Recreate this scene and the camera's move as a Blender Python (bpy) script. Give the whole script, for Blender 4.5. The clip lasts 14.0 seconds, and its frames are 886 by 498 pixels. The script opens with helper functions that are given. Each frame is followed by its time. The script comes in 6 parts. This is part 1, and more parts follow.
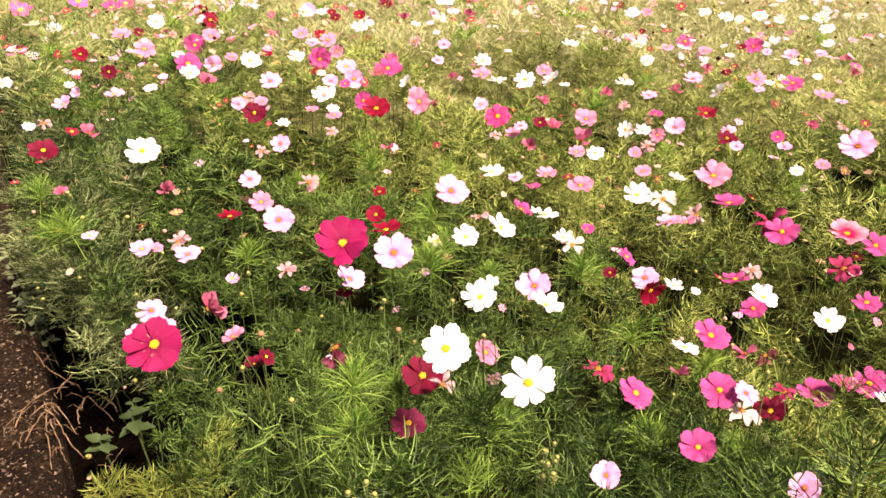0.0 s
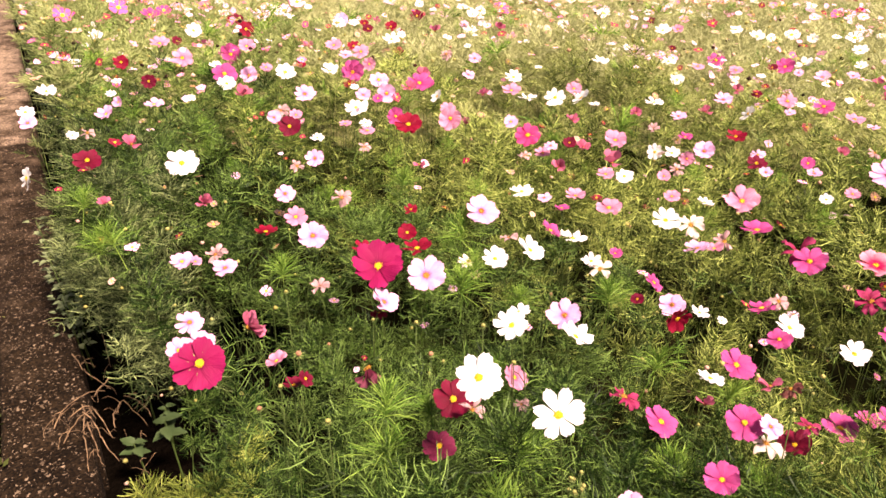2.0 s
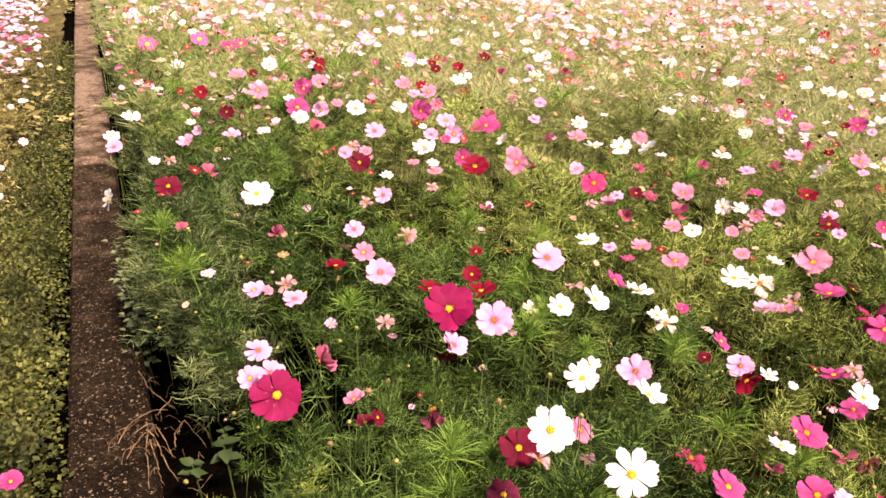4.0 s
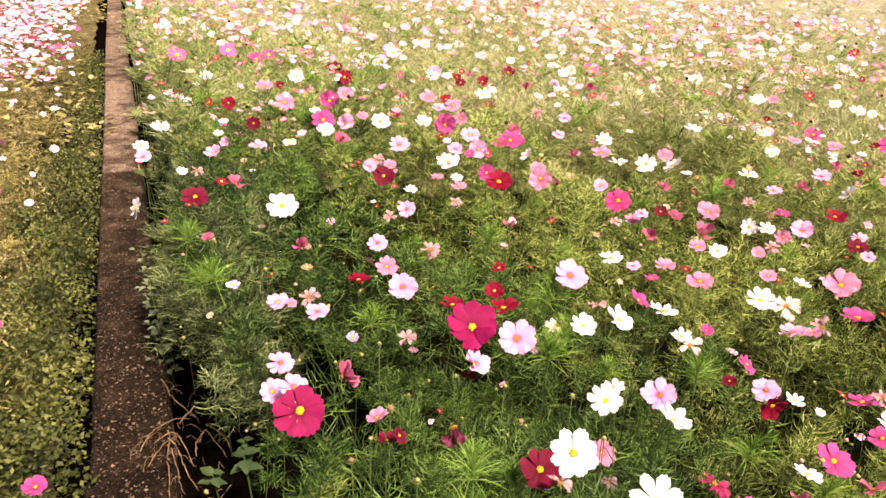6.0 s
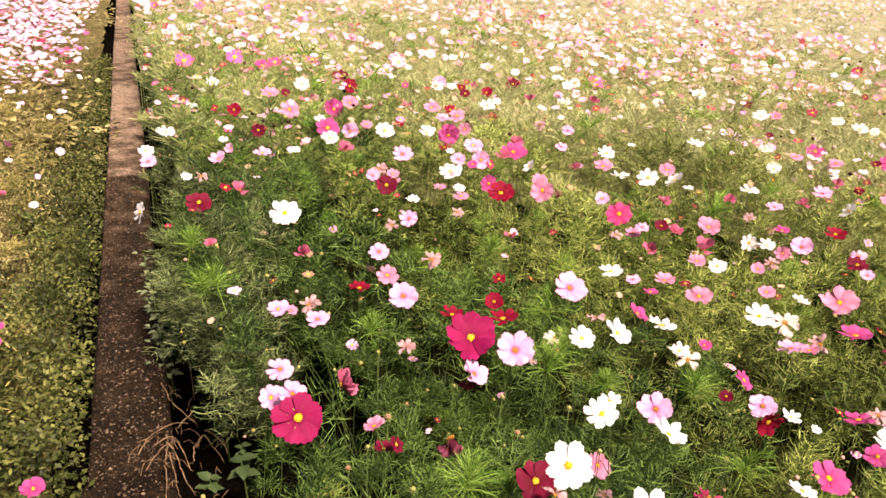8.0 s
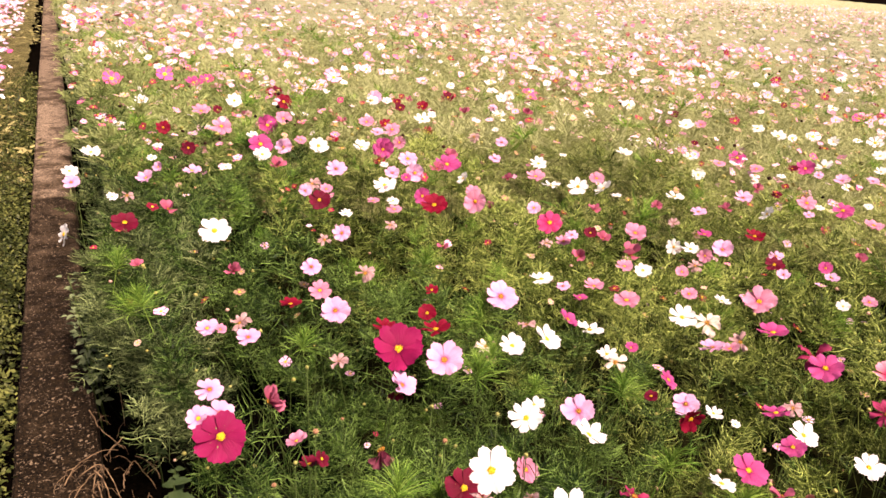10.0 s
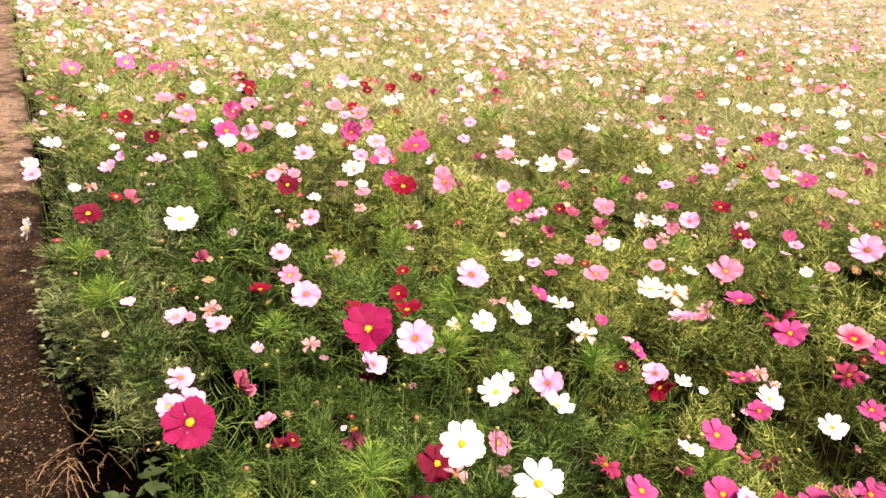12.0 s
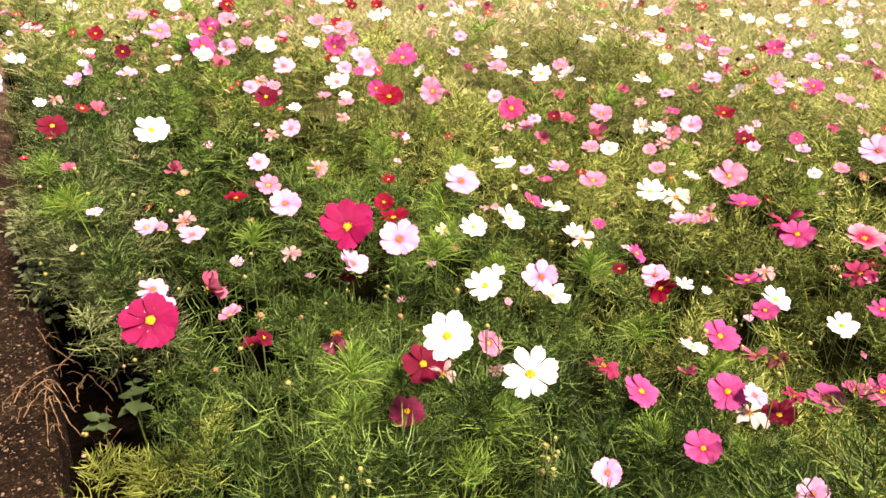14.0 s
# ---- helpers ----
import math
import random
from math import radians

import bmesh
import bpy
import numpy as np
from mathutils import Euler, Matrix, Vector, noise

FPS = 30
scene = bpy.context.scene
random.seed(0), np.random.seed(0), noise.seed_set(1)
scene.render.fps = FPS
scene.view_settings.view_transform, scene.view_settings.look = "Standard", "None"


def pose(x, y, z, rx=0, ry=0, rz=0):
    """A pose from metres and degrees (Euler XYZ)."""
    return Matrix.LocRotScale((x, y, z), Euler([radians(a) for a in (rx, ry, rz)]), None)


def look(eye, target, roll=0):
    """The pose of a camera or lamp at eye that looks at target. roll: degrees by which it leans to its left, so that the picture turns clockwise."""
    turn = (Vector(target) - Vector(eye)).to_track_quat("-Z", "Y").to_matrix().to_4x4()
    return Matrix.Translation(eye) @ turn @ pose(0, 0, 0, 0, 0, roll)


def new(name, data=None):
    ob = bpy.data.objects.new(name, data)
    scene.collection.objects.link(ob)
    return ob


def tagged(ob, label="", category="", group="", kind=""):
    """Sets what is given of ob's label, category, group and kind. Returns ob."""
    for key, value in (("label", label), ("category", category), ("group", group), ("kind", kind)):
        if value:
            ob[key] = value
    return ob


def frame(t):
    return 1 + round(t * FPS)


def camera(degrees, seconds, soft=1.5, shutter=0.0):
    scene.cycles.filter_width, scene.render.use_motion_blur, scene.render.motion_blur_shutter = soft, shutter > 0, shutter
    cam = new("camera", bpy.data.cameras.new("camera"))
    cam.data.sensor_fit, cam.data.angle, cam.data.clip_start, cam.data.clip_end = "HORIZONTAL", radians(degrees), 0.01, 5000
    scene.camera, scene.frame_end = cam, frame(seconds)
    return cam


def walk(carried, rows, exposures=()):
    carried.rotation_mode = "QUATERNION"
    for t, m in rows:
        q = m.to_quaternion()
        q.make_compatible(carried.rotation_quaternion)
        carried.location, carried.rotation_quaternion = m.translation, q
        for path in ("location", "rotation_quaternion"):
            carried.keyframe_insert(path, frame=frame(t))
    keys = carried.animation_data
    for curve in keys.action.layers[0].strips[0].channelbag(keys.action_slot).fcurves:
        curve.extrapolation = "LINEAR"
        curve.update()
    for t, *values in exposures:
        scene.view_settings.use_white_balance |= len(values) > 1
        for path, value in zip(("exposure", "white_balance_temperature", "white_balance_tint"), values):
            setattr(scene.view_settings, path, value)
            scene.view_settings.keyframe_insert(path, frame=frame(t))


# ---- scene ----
cam = camera(64.0, 14.0, 1.55)
PATH = [
    (0, (0.054, 0.403, 1.118), (0.999, 1.898, 0.184), 0.7),
    (0.5, (0.057, 0.393, 1.136), (0.982, 1.904, 0.207), 0.6),
    (1, (0.047, 0.393, 1.146), (0.979, 1.904, 0.225), 0.9),
    (1.5, (0.043, 0.398, 1.154), (0.967, 1.907, 0.221), 0.7),
    (2, (0.034, 0.404, 1.158), (0.93, 1.932, 0.231), 1.4),
    (2.5, (0.022, 0.41, 1.162), (0.89, 1.964, 0.25), 1.9),
    (3, (0.01, 0.414, 1.168), (0.855, 1.998, 0.287), 2.4),
    (5.5, (-0.008, 0.417, 1.184), (0.749, 2.073, 0.357), 3.1),
    (6, (-0.009, 0.421, 1.186), (0.742, 2.083, 0.367), 3.3),
    (6.5, (-0.017, 0.42, 1.188), (0.714, 2.097, 0.378), 4.0),
    (7, (-0.017, 0.42, 1.192), (0.683, 2.108, 0.381), 4.8),
    (7.5, (-0.014, 0.418, 1.194), (0.686, 2.113, 0.397), 4.5),
    (8, (-0.01, 0.414, 1.192), (0.739, 2.089, 0.395), 4.3),
    (8.5, (-0.004, 0.411, 1.196), (0.766, 2.08, 0.408), 4.0),
    (8.7, (0.0, 0.408, 1.195), (0.79, 2.074, 0.42), 4.2),
    (10.8, (0.017, 0.385, 1.196), (0.932, 1.994, 0.44), 3.5),
    (11, (0.017, 0.384, 1.2), (0.937, 1.987, 0.435), 3.4),
    (11.5, (0.022, 0.385, 1.197), (0.948, 1.977, 0.418), 3.3),
    (12, (0.026, 0.382, 1.189), (0.967, 1.96, 0.399), 3.2),
    (12.5, (0.038, 0.386, 1.165), (0.973, 1.927, 0.299), 2.8),
    (13, (0.044, 0.391, 1.151), (0.972, 1.921, 0.257), 2.9),
    (13.5, (0.056, 0.398, 1.112), (0.994, 1.897, 0.178), 2.8),
    (14, (0.065, 0.41, 1.098), (0.984, 1.916, 0.155), 2.4),
]
walk(cam, [(t, look(eye, target, roll)) for t, eye, target, roll in PATH], [(0, 2.11, 7950, 34), (2.2, 2.10, 7950, 34), (3.1, 1.76, 7900, 34), (5.5, 1.92, 7700, 31), (7.2, 1.9, 7700, 31), (8.05, 1.85, 7800, 31), (8.6, 1.54, 8000, 33), (11, 1.90, 7800, 32), (12.5, 1.94, 7900, 33), (14, 2.05, 8000, 33)])

# ---- light ----
SUN_HIGH, SUN_ROUND = 60.0, 158.0
world = bpy.data.worlds.new("overcast_sky")
scene.world = world
world.use_nodes = True
wn = world.node_tree
sky = wn.nodes.new("ShaderNodeTexSky")
sky.sky_type, sky.sun_disc = "NISHITA", False
sky.sun_elevation, sky.sun_rotation = radians(SUN_HIGH), radians(SUN_ROUND)
sky.dust_density, sky.ozone_density = 4.0, 0.6
wn.links.new(sky.outputs[0], wn.nodes["Background"].inputs[0])
wn.nodes["Background"].inputs[1].default_value = 0.041
sun = new("sun", bpy.data.lights.new("sun", "SUN"))
sun.data.energy, sun.data.angle, sun.data.color = 4.55, radians(14), (1.0, 0.95, 0.87)
sa, se = radians(SUN_ROUND), radians(SUN_HIGH)
sun.matrix_world = look((4 * math.sin(sa), 4 * math.cos(sa), 6), (4 * math.sin(sa) - math.sin(sa) * math.cos(se), 4 * math.cos(sa) - math.cos(sa) * math.cos(se), 6 - math.sin(se)))


# ---- materials ----
def material(name, rough=0.6, shine=0.1):
    m = bpy.data.materials.new(name)
    m.use_nodes = True
    tree = m.node_tree
    b = tree.nodes["Principled BSDF"]
    b.inputs["Roughness"].default_value = rough
    b.inputs["Specular IOR Level"].default_value = shine
    return m, tree, b


def add(tree, kind, **values):
    n = tree.nodes.new(kind)
    for key, value in values.items():
        n.inputs[key].default_value = value
    return n


def ramp(tree, factor, stops, constant=False):
    n = tree.nodes.new("ShaderNodeValToRGB")
    n.color_ramp.interpolation = "CONSTANT" if constant else "LINEAR"
    while len(n.color_ramp.elements) < len(stops):
        n.color_ramp.elements.new(0.5)
    for e, (at, colour) in zip(n.color_ramp.elements, stops):
        e.position, e.color = at, (*colour, 1)
    tree.links.new(factor, n.inputs[0])
    return n.outputs[0]


def mixed(tree, a, b, factor, blend="MIX"):
    n = tree.nodes.new("ShaderNodeMix")
    n.data_type, n.blend_type = "RGBA", blend
    for value, socket in ((factor, n.inputs[0]), (a, n.inputs[6]), (b, n.inputs[7])):
        if isinstance(value, (int, float)):
            socket.default_value = value
        elif isinstance(value, tuple):
            socket.default_value = (*value, 1)
        else:
            tree.links.new(value, socket)
    return n.outputs[2]


def maths(tree, op, a, b=0.0):
    n = tree.nodes.new("ShaderNodeMath")
    n.operation = op
    for value, socket in ((a, n.inputs[0]), (b, n.inputs[1])):
        if isinstance(value, (int, float)):
            socket.default_value = value
        else:
            tree.links.new(value, socket)
    return n.outputs[0]


def leafy(tree, b, colour, share):
    """Light comes through a thin leaf or petal as well as off it."""
    tree.links.new(colour, b.inputs["Base Color"])
    t = tree.nodes.new("ShaderNodeBsdfTranslucent")
    tree.links.new(colour, t.inputs[0])
    mix = add(tree, "ShaderNodeMixShader", Fac=share)
    tree.links.new(b.outputs[0], mix.inputs[1])
    tree.links.new(t.outputs[0], mix.inputs[2])
    tree.links.new(mix.outputs[0], tree.nodes["Material Output"].inputs[0])


def bumped(tree, b, height, strength, distance):
    n = add(tree, "ShaderNodeBump", Strength=strength, Distance=distance)
    tree.links.new(height, n.inputs["Height"])
    tree.links.new(n.outputs[0], b.inputs["Normal"])


def petal_material(name, heart, middle, rim, streak):
    """Petals run along x from the flower's heart, one unit long."""
    m, tree, b = material(name, 0.55)
    xyz = tree.nodes.new("ShaderNodeTexCoord").outputs["Object"]
    sep = tree.nodes.new("ShaderNodeSeparateXYZ")
    tree.links.new(xyz, sep.inputs[0])
    base = ramp(tree, sep.outputs[0], [(0.1, heart), (0.34, middle), (0.95, rim)])
    stretch = tree.nodes.new("ShaderNodeMapping")
    stretch.inputs["Scale"].default_value = (1.2, 22.0, 1.0)
    tree.links.new(xyz, stretch.inputs[0])
    veins = add(tree, "ShaderNodeTexNoise", Scale=1.0, Detail=3.0)
    tree.links.new(stretch.outputs[0], veins.inputs["Vector"])
    veined = mixed(tree, base, tuple(c * streak for c in middle), maths(tree, "MULTIPLY", maths(tree, "GREATER_THAN", veins.outputs[0], 0.56), 0.25))
    info = tree.nodes.new("ShaderNodeObjectInfo")
    hsv = tree.nodes.new("ShaderNodeHueSaturation")
    tree.links.new(maths(tree, "ADD", maths(tree, "MULTIPLY", info.outputs["Random"], 0.22), 0.86), hsv.inputs["Value"])
    tree.links.new(veined, hsv.inputs["Color"])
    bumped(tree, b, veins.outputs[0], 0.3, 0.02)
    leafy(tree, b, hsv.outputs[0], 0.38)
    return m


PETALS = {
    "white": petal_material("petal_white", (0.56, 0.58, 0.42), (0.61, 0.61, 0.59), (0.66, 0.66, 0.66), 0.8),
    "pale": petal_material("petal_pale_pink", (0.28, 0.035, 0.14), (0.56, 0.26, 0.43), (0.62, 0.36, 0.53), 0.8),
    "pink": petal_material("petal_pink", (0.28, 0.035, 0.10), (0.48, 0.155, 0.25), (0.55, 0.245, 0.345), 0.75),
    "magenta": petal_material("petal_magenta", (0.21, 0.010, 0.07), (0.36, 0.040, 0.148), (0.42, 0.070, 0.215), 0.7),
    "rose": petal_material("petal_rose", (0.26, 0.009, 0.05), (0.43, 0.026, 0.11), (0.48, 0.052, 0.16), 0.7),
    "crimson": petal_material("petal_crimson", (0.105, 0.003, 0.022), (0.205, 0.006, 0.050), (0.25, 0.011, 0.070), 0.7),
    "red": petal_material("petal_red", (0.09, 0.0015, 0.006), (0.155, 0.003, 0.014), (0.20, 0.006, 0.024), 0.7),
    "wine": petal_material("petal_wine", (0.09, 0.004, 0.014), (0.20, 0.012, 0.045), (0.30, 0.035, 0.10), 0.6),
    "dark": petal_material("petal_dark_red", (0.05, 0.0015, 0.006), (0.095, 0.003, 0.013), (0.13, 0.006, 0.024), 0.6),
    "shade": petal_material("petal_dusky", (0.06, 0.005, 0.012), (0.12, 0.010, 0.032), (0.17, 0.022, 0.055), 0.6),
    "shut": petal_material("petal_closed_maroon", (0.10, 0.02, 0.03), (0.13, 0.018, 0.04), (0.22, 0.06, 0.09), 0.6),
    "salmon": petal_material("petal_salmon", (0.18, 0.02, 0.045), (0.33, 0.06, 0.11), (0.43, 0.12, 0.19), 0.7),
    "faded": petal_material("petal_faded", (0.16, 0.09, 0.06), (0.33, 0.18, 0.18), (0.45, 0.29, 0.30), 0.6),
    "cream": petal_material("petal_cream", (0.26, 0.20, 0.10), (0.52, 0.42, 0.36), (0.62, 0.54, 0.48), 0.75),
    "withered": petal_material("petal_withered", (0.05, 0.02, 0.012), (0.11, 0.035, 0.03), (0.19, 0.07, 0.06), 0.6),
    "bicolour": petal_material("petal_bicolour", (0.35, 0.006, 0.05), (0.36, 0.01, 0.06), (0.66, 0.30, 0.38), 0.8),
}


def foliage_material(name, low, mid, high, share=0.3, scale=3.0, mixed_up=0.5):
    m, tree, b = material(name, 0.5)
    rnd = tree.nodes.new("ShaderNodeNewGeometry").outputs["Random Per Island"]
    xyz = tree.nodes.new("ShaderNodeTexCoord").outputs["Object"]
    clumps = add(tree, "ShaderNodeTexNoise", Scale=scale, Detail=2.0)
    tree.links.new(xyz, clumps.inputs["Vector"])
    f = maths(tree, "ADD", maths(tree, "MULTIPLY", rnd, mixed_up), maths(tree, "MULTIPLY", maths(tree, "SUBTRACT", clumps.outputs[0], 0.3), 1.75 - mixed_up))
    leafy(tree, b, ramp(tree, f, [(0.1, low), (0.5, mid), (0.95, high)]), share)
    return m


# Shade among near leaves is put into the dark ends of these ramps.
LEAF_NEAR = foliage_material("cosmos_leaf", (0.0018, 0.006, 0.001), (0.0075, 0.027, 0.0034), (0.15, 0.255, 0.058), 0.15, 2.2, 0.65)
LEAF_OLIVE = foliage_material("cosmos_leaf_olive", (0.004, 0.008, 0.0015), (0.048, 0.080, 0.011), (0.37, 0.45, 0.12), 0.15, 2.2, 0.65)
# Further leaves: yellower in themselves, and paled in colour to imitate haze.
LEAF_MID = foliage_material("cosmos_leaf_yellow_hazed", (0.215, 0.238, 0.098), (0.30, 0.328, 0.148), (0.385, 0.41, 0.205), 0.32, 1.6)
LEAF_HALF_HAZED = foliage_material("cosmos_leaf_half_hazed", (0.016, 0.034, 0.006), (0.085, 0.135, 0.027), (0.33, 0.39, 0.12), 0.25, 2.2, 0.6)
LEAF_OLIVE_PALE = foliage_material("cosmos_leaf_olive_pale", (0.065, 0.085, 0.02), (0.185, 0.225, 0.065), (0.42, 0.45, 0.18), 0.25, 2.2, 0.6)
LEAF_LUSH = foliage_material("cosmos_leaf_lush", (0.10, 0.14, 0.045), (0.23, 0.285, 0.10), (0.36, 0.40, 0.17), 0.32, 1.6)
LEAF_FAR = foliage_material("cosmos_leaf_far_hazed", (0.17, 0.187, 0.10), (0.25, 0.265, 0.158), (0.34, 0.345, 0.225), 0.32, 0.7)
LEAF_TIP = foliage_material("cosmos_shoot_tip", (0.028, 0.085, 0.010), (0.078, 0.185, 0.025), (0.24, 0.385, 0.07), 0.32, 5.0, 0.8)
LEAF_GOLD = foliage_material("cosmos_shoot_yellowing", (0.045, 0.075, 0.012), (0.14, 0.19, 0.03), (0.32, 0.37, 0.09), 0.3, 6.0, 0.8)
LEAF_GREY = foliage_material("cosmos_leaf_drying", (0.005, 0.010, 0.003), (0.024, 0.045, 0.012), (0.23, 0.29, 0.115), 0.2, 6.0, 0.75)
LEAF_BED = foliage_material("low_bed_leaf", (0.011, 0.013, 0.0035), (0.098, 0.092, 0.024), (0.38, 0.33, 0.11), 0.25, 5.0, 0.45)
# Paler leaf colour for the further part of the low bed.
LEAF_BED_PALE = foliage_material("low_bed_leaf_pale", (0.05, 0.048, 0.016), (0.19, 0.168, 0.062), (0.44, 0.385, 0.17), 0.3, 5.0, 0.45)
# Dark green leaves, darkened further for the crevice shade beside the kerb.
LEAF_EDGE = foliage_material("bed_edge_leaf_shaded", (0.007, 0.011, 0.003), (0.032, 0.042, 0.010), (0.15, 0.16, 0.046), 0.2, 6.0)
LEAF_WEED = foliage_material("weed_leaf", (0.016, 0.030, 0.011), (0.032, 0.055, 0.020), (0.075, 0.105, 0.045), 0.25, 9.0)
LEAF_PALE = foliage_material("kerb_weed_leaf", (0.03, 0.05, 0.022), (0.08, 0.11, 0.052), (0.21, 0.255, 0.135), 0.25, 12.0, 0.8)


# Near-black colour painted in place of shade deep between the plants.
GAP_SHADE = foliage_material("painted_gap_shade", (0.0016, 0.002, 0.0007), (0.0035, 0.004, 0.0014), (0.009, 0.008, 0.003), 0.0, 8.0)
GAP_SHADE.node_tree.nodes["Principled BSDF"].inputs["Roughness"].default_value = 1.0
GAP_SHADE.node_tree.nodes["Principled BSDF"].inputs["Specular IOR Level"].default_value = 0.0


def mass_material(name, dark, mid, light):
    """Crowded leaves seen as one mass: mottled light and dark at leaf size."""
    m, tree, b = material(name, 0.8, 0.02)
    xyz = tree.nodes.new("ShaderNodeTexCoord").outputs["Object"]
    fine = add(tree, "ShaderNodeTexNoise", Scale=95.0, Detail=5.0, Roughness=0.7)
    broad = add(tree, "ShaderNodeTexNoise", Scale=5.0, Detail=3.0)
    for n in (fine, broad):
        tree.links.new(xyz, n.inputs["Vector"])
    f = maths(tree, "ADD", maths(tree, "MULTIPLY", fine.outputs[0], 0.75), maths(tree, "MULTIPLY", broad.outputs[0], 0.25))
    tree.links.new(ramp(tree, f, [(0.40, dark), (0.52, mid), (0.64, light)]), b.inputs["Base Color"])
    bumped(tree, b, fine.outputs[0], 1.0, 0.04)
    return m


# Haze over distance is put into the mid and far mass colours.
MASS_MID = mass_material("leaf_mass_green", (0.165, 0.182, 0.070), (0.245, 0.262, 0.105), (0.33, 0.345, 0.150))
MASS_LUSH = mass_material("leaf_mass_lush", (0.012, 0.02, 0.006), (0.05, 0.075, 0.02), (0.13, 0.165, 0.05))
MASS_FAR = mass_material("leaf_mass_straw_hazed", (0.175, 0.187, 0.10), (0.245, 0.255, 0.150), (0.32, 0.322, 0.205))
MASS_BED = mass_material("leaf_mass_olive", (0.022, 0.02, 0.008), (0.12, 0.105, 0.04), (0.31, 0.27, 0.125))


def plain_material(name, a, b_, rough=0.6, scale=40.0, bump=0.3):
    m, tree, b = material(name, rough)
    xyz = tree.nodes.new("ShaderNodeTexCoord").outputs["Object"]
    n = add(tree, "ShaderNodeTexNoise", Scale=scale, Detail=4.0)
    tree.links.new(xyz, n.inputs["Vector"])
    tree.links.new(ramp(tree, n.outputs[0], [(0.3, a), (0.7, b_)]), b.inputs["Base Color"])
    bumped(tree, b, n.outputs[0], bump, 0.01)
    return m


STEM = plain_material("stem_green", (0.025, 0.045, 0.01), (0.055, 0.085, 0.022), 0.6)
# Stem green darkened so its colour holds the shade under the leaves.
STALK = plain_material("shaded_stalk_green", (0.002, 0.0035, 0.001), (0.008, 0.012, 0.0035), 0.9)
DISC = plain_material("yellow_floret", (0.62, 0.30, 0.015), (0.80, 0.52, 0.04), 0.7, 300.0, 0.6)
DISC_DARK = plain_material("ripe_floret", (0.16, 0.06, 0.02), (0.55, 0.28, 0.04), 0.8, 300.0, 0.6)
CALYX = plain_material("calyx_green", (0.10, 0.15, 0.04), (0.20, 0.24, 0.08), 0.6)
BUD = plain_material("bud_skin", (0.12, 0.135, 0.035), (0.25, 0.235, 0.08), 0.6)
BUD_PINK = plain_material("bud_skin_reddish", (0.16, 0.07, 0.04), (0.27, 0.15, 0.085), 0.6)
TWIG = plain_material("dry_twig_bark", (0.028, 0.016, 0.009), (0.19, 0.125, 0.07), 0.8, 60.0, 0.6)


def earth_material():
    m, tree, b = material("shade_darkened_soil", 1.0, 0.0)
    xyz = tree.nodes.new("ShaderNodeTexCoord").outputs["Object"]
    big = add(tree, "ShaderNodeTexNoise", Scale=2.0, Detail=3.0)
    fine = add(tree, "ShaderNodeTexNoise", Scale=70.0, Detail=6.0)
    for n in (big, fine):
        tree.links.new(xyz, n.inputs["Vector"])
    f = maths(tree, "ADD", maths(tree, "MULTIPLY", big.outputs[0], 0.4), maths(tree, "MULTIPLY", fine.outputs[0], 0.6))
    # Near-black because plant shade is put into the soil's own colour.
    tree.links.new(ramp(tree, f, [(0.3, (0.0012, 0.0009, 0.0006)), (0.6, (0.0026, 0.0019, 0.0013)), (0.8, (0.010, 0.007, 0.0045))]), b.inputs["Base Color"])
    bumped(tree, b, fine.outputs[0], 0.8, 0.03)
    return m


